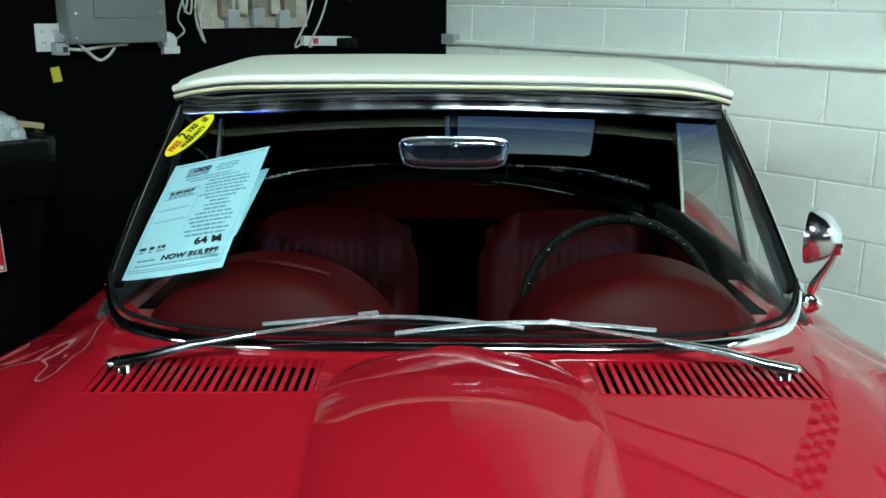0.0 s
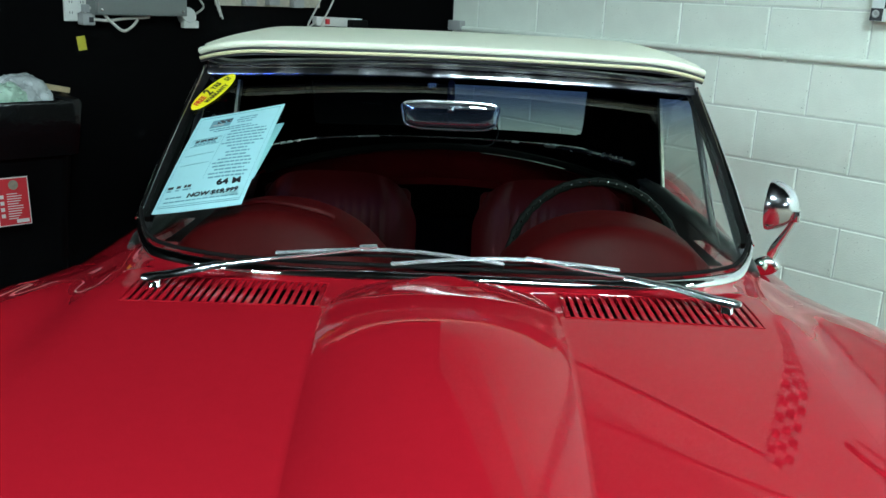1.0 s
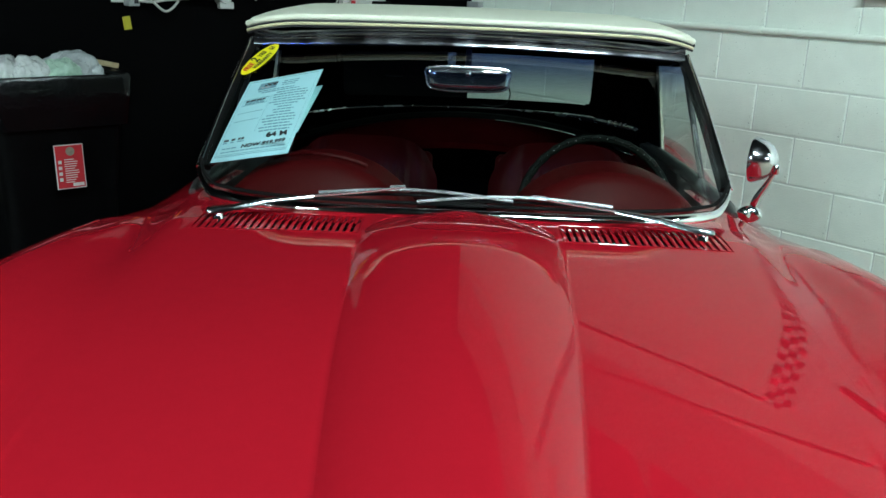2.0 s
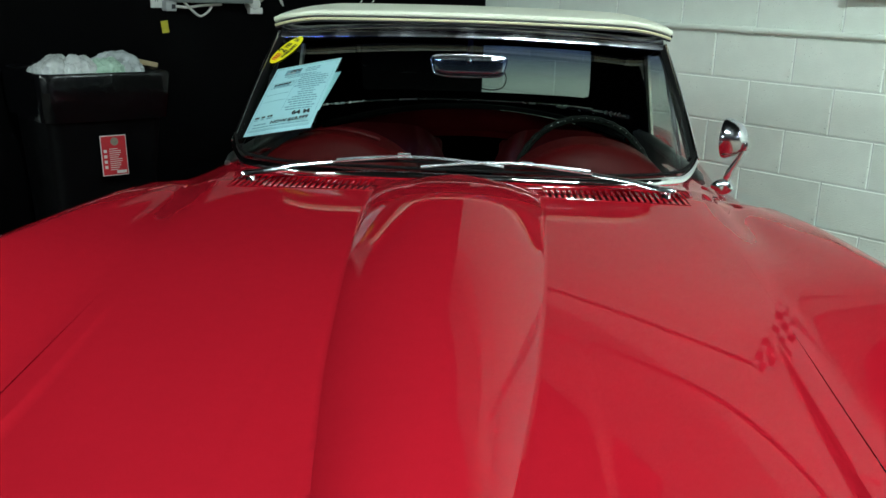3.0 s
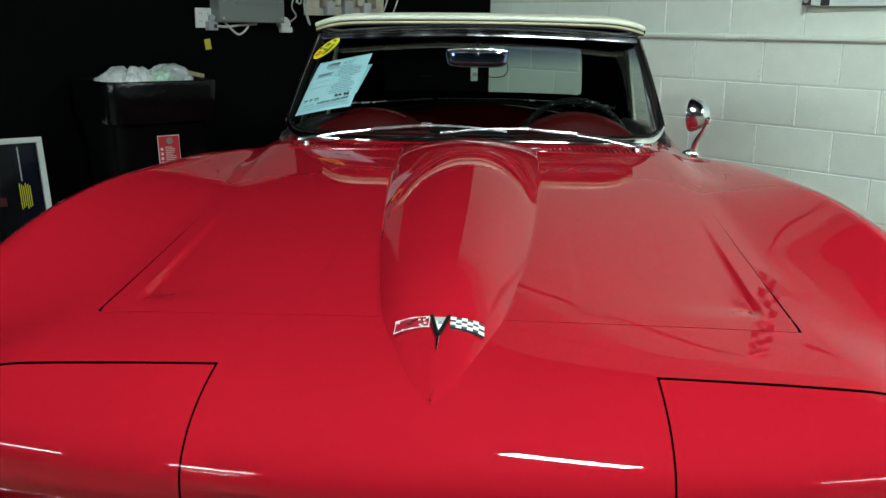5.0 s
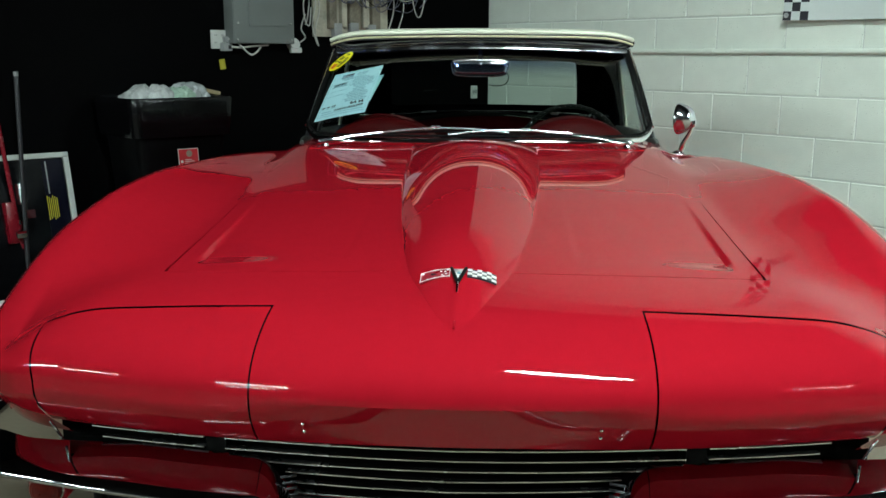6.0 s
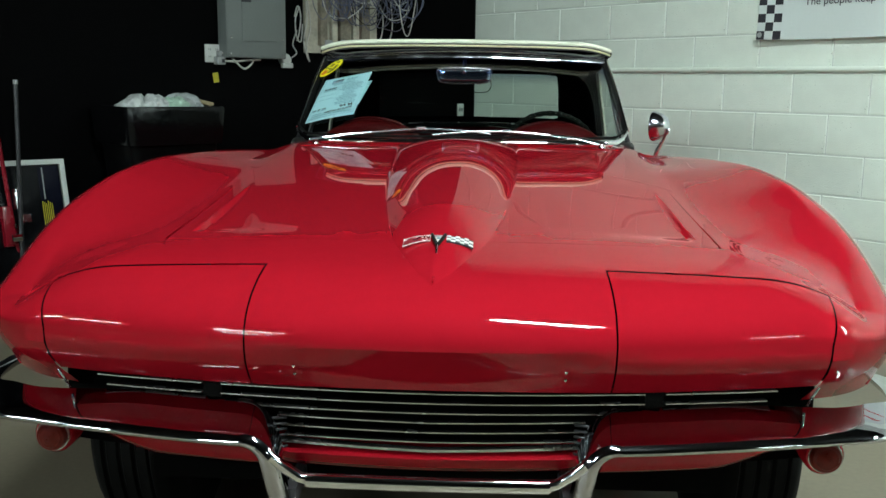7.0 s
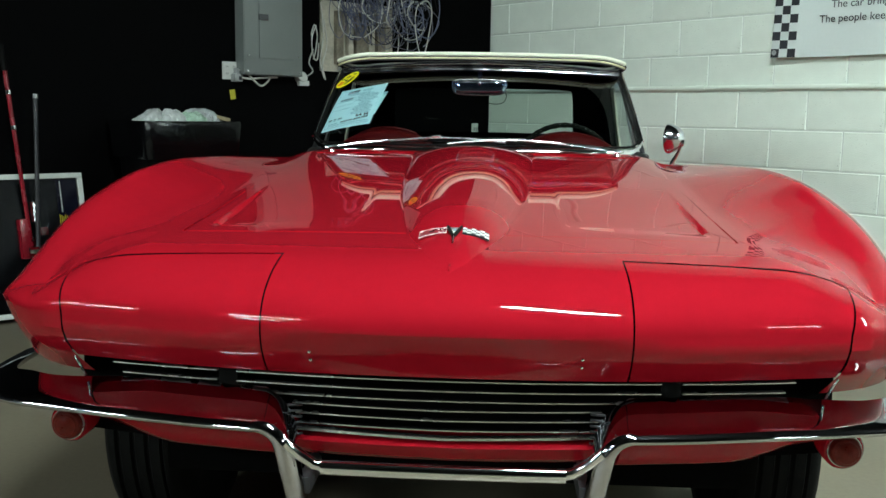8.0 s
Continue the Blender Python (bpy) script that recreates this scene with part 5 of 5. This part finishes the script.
adapter = part("adapter", boxed((0.05, 0.045, 0.05), on_black(1.995, 0.038, 1.232), 0.005), GREY_PLASTIC, outlet, "grey plug adapter")
part("display", boxed((0.018, 0.020, 0.002), on_black(1.986, 0.064, 1.230), 0.001), INK, adapter)
part("adapter", boxed((0.03, 0.03, 0.03), on_black(1.99, 0.03, 1.272), 0.004), GREY_PLASTIC, outlet)
cord = thing("cord", on_black(1.9, 0.03, 1.2), "pale looped power cord below the panel", "cable")
part("sheath", tubed(smooth_line([at_black(1.985, 0.05, 1.275), at_black(1.95, 0.07, 1.262), at_black(1.915, 0.08, 1.225), at_black(1.87, 0.085, 1.19), at_black(1.83, 0.08, 1.205), at_black(1.80, 0.07, 1.232)], 8), 0.0055, 8), CABLE_WHITE, cord)
part("sheath", tubed(smooth_line([at_black(1.975, 0.06, 1.232), at_black(1.92, 0.07, 1.228), at_black(1.85, 0.06, 1.236), at_black(1.74, 0.05, 1.243)], 8), 0.006, 8), CABLE_WHITE, cord)
junction = thing("junction_box", on_black(1.545, 0, 1.235), "small white box with cords beside the panel", "junction box")
part("case", lathe(bmesh.new(), [(0.036, 0.0), (0.036, 0.03), (0.033, 0.036), (0.02, 0.037), (0.0005, 0.037)], on_black(1.555, 0.002, 1.240) @ pose(0, 0, 0, -25, 0, 0), 24), WHITE_PLASTIC, junction)
part("plug", boxed((0.07, 0.03, 0.03), on_black(1.55, 0.03, 1.215), 0.006), WHITE_PLASTIC, junction)
part("cord", tubed(smooth_line([at_black(1.53, 0.05, 1.26), at_black(1.50, 0.06, 1.29), at_black(1.52, 0.05, 1.34), at_black(1.49, 0.05, 1.42)], 8), 0.004, 8), CABLE_WHITE, junction)
switch = thing("wall_switch", on_black(0.13, 0, 0.94), "small white switch plate on the black wall", "switch")
part("plate", boxed((0.055, 0.085, 0.008), on_black(0.13, 0.004, 0.94), 0.003), WHITE_PLASTIC, switch)
for dx in (-0.011, 0.011):
    part("lever", boxed((0.008, 0.024, 0.012), on_black(0.13 + dx, 0.012, 0.942), 0.002), GREY_PLASTIC, switch)
tag = boxed((0.034, 0.055, 0.002), on_black(2.005, 0.004, 1.137) @ pose(0, 0, 0, 0, 0, 8), 0.0006)
lone("yellow_tag", tag, mat("dull yellow tag", (0.52, 0.46, 0.02), rough=0.5), "small dull yellow tag stuck to the wall", "tag", smooth=False)

board = thing("service_board", on_black(1.13, 0, 1.28), "weathered white backing board with telephone blocks", "board")
part("backing", boxed((0.54, 0.425, 0.02), on_black(1.145, 0.012, 1.5075), 0.003), OLD_WOOD, board)
for i, (s, w) in enumerate(((1.30, 0.05), (1.22, 0.035), (1.14, 0.075), (1.06, 0.045), (0.985, 0.06))):
    part("terminal_strip", boxed((w, 0.32, 0.035), on_black(s, 0.04, 1.50 + 0.012 * (i % 2)), 0.004), STAINED if i % 2 == 0 else OLD_WOOD, board)
for s, z in ((1.27, 1.335), (1.15, 1.34), (1.02, 1.332)):
    part("terminal_box", boxed((0.055, 0.075, 0.04), on_black(s, 0.045, z), 0.005), GREY_PLASTIC, board)

random.seed(11)
bundle = thing("cable_tangle", on_black(1.05, 0.05, 1.6), "tangle of grey and white cables hanging on the board", "cables")
for i in range(80):
    # loose loops, hung from the top of the board and swinging out past its edge
    cs, cz = random.choice((random.uniform(0.98, 1.34), random.uniform(0.66, 1.0))), random.uniform(1.60, 1.80)
    rs, rz, start, turns = random.uniform(0.05, 0.17), random.uniform(0.07, 0.19), random.uniform(0, 6.28), random.uniform(0.55, 1.15)
    off, lean = random.uniform(0.06, 0.15), random.uniform(-0.5, 0.5)
    pts = []
    for k in range(9):
        a = start + 2 * math.pi * turns * k / 8
        z = max(1.42, cz + rz * math.sin(a) * (1.25 if math.sin(a) < 0 else 0.8))
        pts.append(at_black(cs + rs * math.cos(a) + lean * (z - cz) * 0.4 + random.uniform(-0.012, 0.012), off + 0.02 * math.sin(a * 1.3), z))
    part("cable", tubed(smooth_line(pts, 5), random.choice((0.0022, 0.003, 0.0038)), 6), random.choice((CABLE_GREY, CABLE_GREY, CABLE_BLUE, CABLE_BLUE, CABLE_WHITE, BLACK_RUBBER)), bundle)
for s, pts in ((0, ((1.50, 1.50), (1.475, 1.565), (1.455, 1.50), (1.47, 1.40), (1.485, 1.36))), (1, ((1.47, 1.56), (1.50, 1.48), (1.49, 1.38), (1.462, 1.36), (1.45, 1.46))), (2, ((1.42, 1.60), (1.40, 1.45), (1.43, 1.33), (1.41, 1.24))), (3, ((1.45, 1.70), (1.43, 1.5), (1.455, 1.36), (1.425, 1.25)))):
    part("cable", tubed(smooth_line([at_black(a, 0.04 + 0.01 * s, b) for a, b in pts], 8), 0.004, 6), CABLE_WHITE, bundle)

strip = thing("power_strip", on_black(0.75, 0, 1.22), "white power strip with black plugs and a lit red switch", "power strip")
part("case", boxed((0.27, 0.042, 0.035), on_black(0.77, 0.02, 1.232) @ pose(0, 0, 0, 0, 0, -1.5), 0.006), WHITE_PLASTIC, strip)
part("switch", boxed((0.02, 0.024, 0.012), on_black(0.845, 0.042, 1.234), 0.002), RED_INK, strip)
for s in (0.70, 0.655):
    part("plug", boxed((0.05, 0.045, 0.05), on_black(s, 0.055, 1.222), 0.012, 3), BLACK_RUBBER, strip)
for s0 in (0.905, 0.83):
    part("cord", tubed(smooth_line([at_black(s0, 0.03, 1.23), at_black(s0 + 0.05, 0.04, 1.215), at_black(s0 - 0.02, 0.05, 1.35), at_black(s0 - 0.06, 0.05, 1.5), at_black(s0 - 0.03, 0.04, 1.75)], 8), 0.004, 6), CABLE_WHITE, strip)

# ---- rubbish bin and what lies in it ----
BIN_S, BIN_OFF, BIN_TOP = 2.49, 0.30, 0.985
bin_m = on_black(BIN_S, BIN_OFF, 0) @ pose(0, 0, 0, -90, 0, 0)
waste = thing("rubbish_bin", bin_m, "large black wheeled plastic rubbish bin, overfull", "bin")


def bin_ring(z, w, d, r, n=6):
    out, w = [], w * 0.87
    for cx, cy, a0 in ((w - r, d - r, 0), (-w + r, d - r, 90), (-w + r, -d + r, 180), (w - r, -d + r, 270)):
        for i in range(n + 1):
            a = radians(a0 + 90 * i / n)
            out.append(bin_m @ Vector((cx + r * math.cos(a), cy + r * math.sin(a), z)))
    return out


def loft(rings, cap=True):
    bm = bmesh.new()
    vs = [[bm.verts.new(p) for p in r] for r in rings]
    n = len(vs[0])
    for a, b in zip(vs, vs[1:]):
        for i in range(n):
            bm.faces.new((a[i], a[(i + 1) % n], b[(i + 1) % n], b[i]))
    if cap:
        bm.faces.new(vs[0])
    return bm


part("body", loft([bin_ring(0.05, 0.21, 0.18, 0.04), bin_ring(0.55, 0.245, 0.205, 0.05), bin_ring(0.90, 0.275, 0.225, 0.05), bin_ring(0.90, 0.265, 0.215, 0.05), bin_ring(0.60, 0.24, 0.2, 0.05), bin_ring(0.58, 0.02, 0.02, 0.01)]), BIN_BLACK, waste)
part("rim", loft([bin_ring(0.885, 0.275, 0.225, 0.05), bin_ring(0.89, 0.302, 0.25, 0.06), bin_ring(0.965, 0.306, 0.254, 0.06), bin_ring(BIN_TOP, 0.30, 0.248, 0.06), bin_ring(BIN_TOP - 0.004, 0.28, 0.23, 0.06), bin_ring(0.88, 0.27, 0.22, 0.05)], False), BIN_BLACK, waste)
part("liner", loft([bin_ring(0.80, 0.292, 0.242, 0.05), bin_ring(0.86, 0.303, 0.250, 0.06), bin_ring(0.975, 0.311, 0.259, 0.06), bin_ring(BIN_TOP + 0.004, 0.306, 0.254, 0.06), bin_ring(BIN_TOP - 0.02, 0.27, 0.22, 0.05)], False), mat("black bag film", (0.003, 0.003, 0.0035), spec=0.2, rough=0.14, vary=0.2, bump=1.0, bump_scale=35), waste, "thin black liner folded over the rim")
for s in (-0.87, 0.87):
    part("bin_wheel", lathe(bmesh.new(), [(0.02, -0.02), (0.075, -0.022), (0.08, -0.012), (0.08, 0.012), (0.075, 0.022), (0.02, 0.02)], bin_m @ pose(s * 0.2, 0.14, 0.08, 0, 90, 0), 20), BLACK_RUBBER, waste)
    part("foot", boxed((0.05, 0.05, 0.06), bin_m @ pose(s * 0.15, -0.13, 0.03), 0.008), BIN_BLACK, waste)
label_m = bin_m @ pose(-0.005, -0.268, 0.665, 84, 0, 0)
red_label = lone("bin_label", boxed((0.105, 0.16, 0.002), label_m, 0.0006), WHITE_PLASTIC, "red and white printed notice on the bin", "label", smooth=False)
part("field", boxed((0.098, 0.153, 0.002), label_m @ pose(0, 0, 0.0012)), RED_INK, red_label, "red printed field", smooth=False)
random.seed(21)
for k in range(4):
    part("print_mark", boxed((0.012, 0.012, 0.0014), label_m @ pose(-0.036, 0.018 - 0.021 * k, 0.0024)), WHITE_PLASTIC, red_label, smooth=False)
for k in range(11):
    w = random.uniform(0.03, 0.055)
    part("print_bar", boxed((w, 0.0028, 0.0014), label_m @ pose(-0.02 + w / 2, 0.026 - 0.0082 * k, 0.0024)), WHITE_PLASTIC, red_label, smooth=False)
part("print_bar", boxed((0.040, 0.012, 0.0014), label_m @ pose(0.024, -0.066, 0.0024)), WHITE_PLASTIC, red_label, smooth=False)
part("print_mark", lathe(bmesh.new(), [(0.016, 0.0), (0.016, 0.001), (0.0005, 0.001)], label_m @ pose(0.004, 0.055, 0.0022), 20), STAINED, red_label)


def crumpled(name, centre, size, material, seed, label):
    bm = bmesh.new()
    bmesh.ops.create_icosphere(bm, subdivisions=5, radius=1.0)
    for v in bm.verts:
        p = v.co.copy()
        k = 1 + 0.20 * noise.noise(p * 1.6 + Vector((seed, 0, 0))) - 0.16 * abs(noise.noise(p * 3.2 + Vector((0, seed, 0)))) - 0.10 * abs(noise.noise(p * 7 + Vector((0, 0, seed)))) - 0.05 * abs(noise.noise(p * 15 + Vector((0, seed, seed))))
        v.co = Vector((p.x * size[0], p.y * size[1], p.z * size[2])) * k
    return lone(name, bm, material, label, "plastic bag", m=bin_m @ pose(*centre))


crumpled("white_bag", (-0.145, -0.06, 0.945), (0.10, 0.12, 0.105), BAG, 3.1, "crumpled white plastic bag on top of the bin")
crumpled("white_bag", (-0.065, -0.09, 0.955), (0.085, 0.10, 0.095), BAG, 7.7, "knotted white plastic bag on top of the bin")
crumpled("green_bag", (0.045, -0.10, 0.955), (0.10, 0.09, 0.085), BAG_GREEN, 12.3, "pale green translucent bag bulging from the bin")
crumpled("white_bag", (0.125, -0.01, 0.950), (0.125, 0.13, 0.115), BAG_GREY, 17.3, "crumpled white plastic bag on top of the bin")
lone("wood_offcut", boxed((0.12, 0.035, 0.02), bin_m @ pose(0.24, -0.02, 1.005, 0, 12, 10), 0.003), WOOD, "short pale wood offcut sticking out of the bin", "wood", smooth=False)

# ---- poster board and poles leaning on the black wall ----
poster_m = on_black(3.33, 0.20, 0.02) @ pose(0, 0, 0, -13, 0, 0)
poster = thing("framed_poster", poster_m, "dark glossy poster in a white frame leaning on the wall", "poster")
part("print", boxed((0.80, 0.66, 0.012), poster_m @ pose(0, 0.355, 0.0), 0.001), POSTER_DARK, poster, "dark glossy print", smooth=False)
for x, y, w, h in ((0, 0.012, 0.86, 0.026), (0, 0.698, 0.86, 0.026), (-0.417, 0.355, 0.026, 0.66), (0.417, 0.355, 0.026, 0.66)):
    part("frame_bar", boxed((w, h, 0.024), poster_m @ pose(x, y, 0.002), 0.003), WHITE_PAINT, poster)
POSTER_BLUE = mat("dark blue print", (0.003, 0.003, 0.010), spec=0.04, rough=0.32, rough_vary=0.02, vary=0.2)
POSTER_RED = mat("dark red print", (0.07, 0.008, 0.01), rough=0.15, vary=0.3)
part("blue_edge", boxed((0.10, 0.64, 0.0015), poster_m @ pose(0.345, 0.355, 0.0068)), POSTER_BLUE, poster, smooth=False)
for i in range(6):
    part("print_bar", boxed((0.0035, 0.12 - 0.012 * (i % 3), 0.0012), poster_m @ pose(0.30 + 0.009 * i, 0.44, 0.0082)), YELLOW, poster, smooth=False)
part("print_bar", boxed((0.006, 0.16, 0.0012), poster_m @ pose(0.315, 0.59, 0.0082)), GREY_PLASTIC, poster, smooth=False)
for x, y, w, h in ((0.18, 0.52, 0.04, 0.10), (0.21, 0.42, 0.05, 0.04), (0.16, 0.36, 0.03, 0.06)):
    part("print_patch", boxed((w, h, 0.0012), poster_m @ pose(x, y, 0.0078), 0.0), POSTER_RED, poster, smooth=False)

pole_top, pole_low = Vector((-2.336, 2.70, 1.27)), Vector((-2.186, 2.68, 0.01))
red_pole = thing("jack_handle", pole_low, "red enamel pole with chrome clamps leaning on the wall", "pole")
part("shaft", tubed([pole_low, pole_low.lerp(pole_top, 0.5), pole_top], 0.0105, 14), RED_POLE, red_pole)
part("grip", tubed([pole_low.lerp(pole_top, 0.96), pole_top + (pole_top - pole_low) * 0.06], 0.0125, 12), BLACK_RUBBER, red_pole)
for k in (0.30, 0.735, 0.87):
    a = pole_low.lerp(pole_top, k)
    part("clamp", tubed([a, a + (pole_top - pole_low).normalized() * 0.02], 0.0155, 14), CHROME, red_pole)
part("fork", boxed((0.11, 0.05, 0.035), pose(-2.225, 2.665, 0.35, 0, 0, -40), 0.01), CHROME, red_pole)
part("socket", boxed((0.05, 0.05, 0.20), pose(-2.25, 2.66, 0.40, 0, -8, -40), 0.012), RED_POLE, red_pole)
a, b = Vector((-2.19, 2.66, 0.005)), Vector((-2.20, 2.735, 1.106))
grey_pole = thing("steel_rod", a, "thin dark steel rod leaning on the poster", "rod")
part("rod", tubed([a, a.lerp(b, 0.5), b], 0.0105, 12), DARK_STEEL, grey_pole)
part("rod_tip", tubed([a.lerp(b, 0.985), b + (b - a) * 0.004], 0.0118, 12), GREY_PLASTIC, grey_pole)

# ---- on the white wall: conduit and banner ----
conduit = thing("conduit", at_white(0.1, 0, 1.212), "painted steel conduit running along the block wall", "conduit")
part("pipe", tubed([at_white(s, 0.018, 1.212) for s in span(0.0, 8.0, 40)], 0.0125, 12), WHITE_BLOCK, conduit)
for s in (1.79, 3.9, 6.2):
    part("coupling", tubed([at_white(s - 0.03, 0.018, 1.212), at_white(s + 0.03, 0.018, 1.212)], 0.0165, 12), WHITE_BLOCK, conduit)
    part("strap", boxed((0.02, 0.055, 0.004), on_white(s + 0.12, 0.004, 1.212), 0.001), WHITE_BLOCK, conduit)
for z0, z1, s1 in ((3.01, 2.755, 2.245), (3.40, 2.84, 2.9)):
    line = [at_white(s1 * k, 0.008, z0 + (z1 - z0) * k - 0.03 * math.sin(math.pi * k)) for k in span(0, 1, 24)]
    lone("wall_cable", tubed(line, 0.007, 8), BLACK_RUBBER, "thin dark cable slung along the block wall", "cable", group="cables along the block wall")
lone("corner_box", boxed((0.09, 0.05, 0.04), on_white(0.06, 0.024, 1.225), 0.004), GREY_PLASTIC, "small grey box where the conduit meets the corner", "box")

B0, B1, BZ0, BZ1 = 2.241, 4.15, 1.363, 2.761


def cloth(u, v, up=0.0):
    s = B0 + (B1 - B0) * u
    off = 0.014 + 0.030 * (1 - v) ** 2 + 0.004 * math.sin(23 * u + 1.0) * (1 - v) + 0.018 * math.exp(-u * 14) * (1 - v) ** 2
    return at_white(s, off + up, BZ0 + (BZ1 - BZ0) * v - 0.004 * math.sin(9 * u) * (1 - v))


banner = lone("banner", thicken(grid(cloth, span(0, 1, 60), span(0, 1, 30)), 0.0012), BANNER, "pale vinyl banner with a black and white chequered border", "banner")
du, dv = 0.0437 / (B1 - B0), 0.0437 / (BZ1 - BZ0)
for i in range(3):
    for j in range(32):
        if (i + j) % 2 == 0:
            part("check", thicken(grid(lambda u, v: cloth(u, v, 0.0035), span(i * du + 0.0004, (i + 1) * du - 0.0004, 1), span(j * dv, (j + 1) * dv, 2)), 0.0006), INK, banner)
for text, s, z, size in (("The car bring", 2.545, 1.597, 0.053), ("The people keep", 2.487, 1.527, 0.053)):
    for word in text.split():
        ob = words("lettering", word, size, on_white(s, 0.046, z), INK, banner, 0.0)
        s += max(v.co.x for v in ob.data.vertices) + 0.30 * size
for s0, s1, z, h, tilt in ((2.56, 2.98, 2.50, 0.035, 12), (2.9, 3.45, 2.58, 0.03, -6), (3.4, 3.95, 2.52, 0.035, 9), (2.62, 3.85, 2.38, 0.02, 0)):
    part("print_bar", boxed((s1 - s0, h, 0.002), on_white((s0 + s1) / 2, 0.026, z) @ pose(0, 0, 0, 0, 0, tilt), 0.0), RED_INK, banner, "plain red stroke of a printed emblem", smooth=False)
lone("eyelet", lathe(bmesh.new(), [(0.012, 0.0), (0.014, 0.002), (0.009, 0.003), (0.007, 0.0)], on_white(B0 + 0.022, 0.072, BZ0 + 0.024), 16), GREY_PLASTIC, "small metal eyelet in the corner of the banner", "eyelet")

# ---- blocks of the white wall ----
COURSE, LONG, JOINT = 0.2032, 0.4064, 0.007
FIRST = 0.989 - 4 * COURSE


def block_mesh(name, length, height):
    l, h, c = (length - JOINT) / 2, (height - JOINT) / 2, 0.0035
    bm = bmesh.new()
    rings = []
    for k, out in ((0.0, -0.03), (0.0, -c), (c, 0.0)):
        rings.append([bm.verts.new(Vector((x * (l - k), z * (h - k), out))) for x, z in ((-1, -1), (1, -1), (1, 1), (-1, 1))])
    for a, b in zip(rings, rings[1:]):
        for i in range(4):
            bm.faces.new((a[i], a[(i + 1) % 4], b[(i + 1) % 4], b[i]))
    bm.faces.new(rings[-1])
    return mesh_of(name, bm, WHITE_BLOCK, False)


kinds = {}
far_blocks, upper_blocks = bmesh.new(), bmesh.new()
rows = [(0.0, FIRST)] + [(FIRST + COURSE * i, FIRST + COURSE * (i + 1)) for i in range(16)] + [(FIRST + COURSE * 16, CEILING)]
random.seed(3)
for r, (z0, z1) in enumerate(rows):
    s = 0.0
    nxt = 0.396 if r % 2 == 1 else 0.193
    while s < ROOM_U - 0.01:
        e = min(nxt, ROOM_U)
        key = (round(e - s, 3), round(z1 - z0, 3))
        if z0 > 2.99:
            box(upper_blocks, (e - s - JOINT, z1 - z0 - JOINT, 0.03), on_white((s + e) / 2, -0.015, (z0 + z1) / 2))
        elif s < 5.6:
            if key not in kinds:
                kinds[key] = block_mesh("block", *key)
            part("block", kinds[key], WHITE_BLOCK, wall_white, m=on_white((s + e) / 2, random.uniform(-0.0008, 0.0008), (z0 + z1) / 2))
        else:
            box(far_blocks, (e - s - JOINT, z1 - z0 - JOINT, 0.03), on_white((s + e) / 2, -0.015, (z0 + z1) / 2))
        s, nxt = e, e + LONG
tagged(part("far_blocks", far_blocks, WHITE_BLOCK, wall_white, smooth=False), kind="stuff")
tagged(part("upper_blocks", upper_blocks, UPPER_DIM, wall_white, "unseen top courses, coloured grey to dim their reflection in the car", smooth=False), kind="stuff")
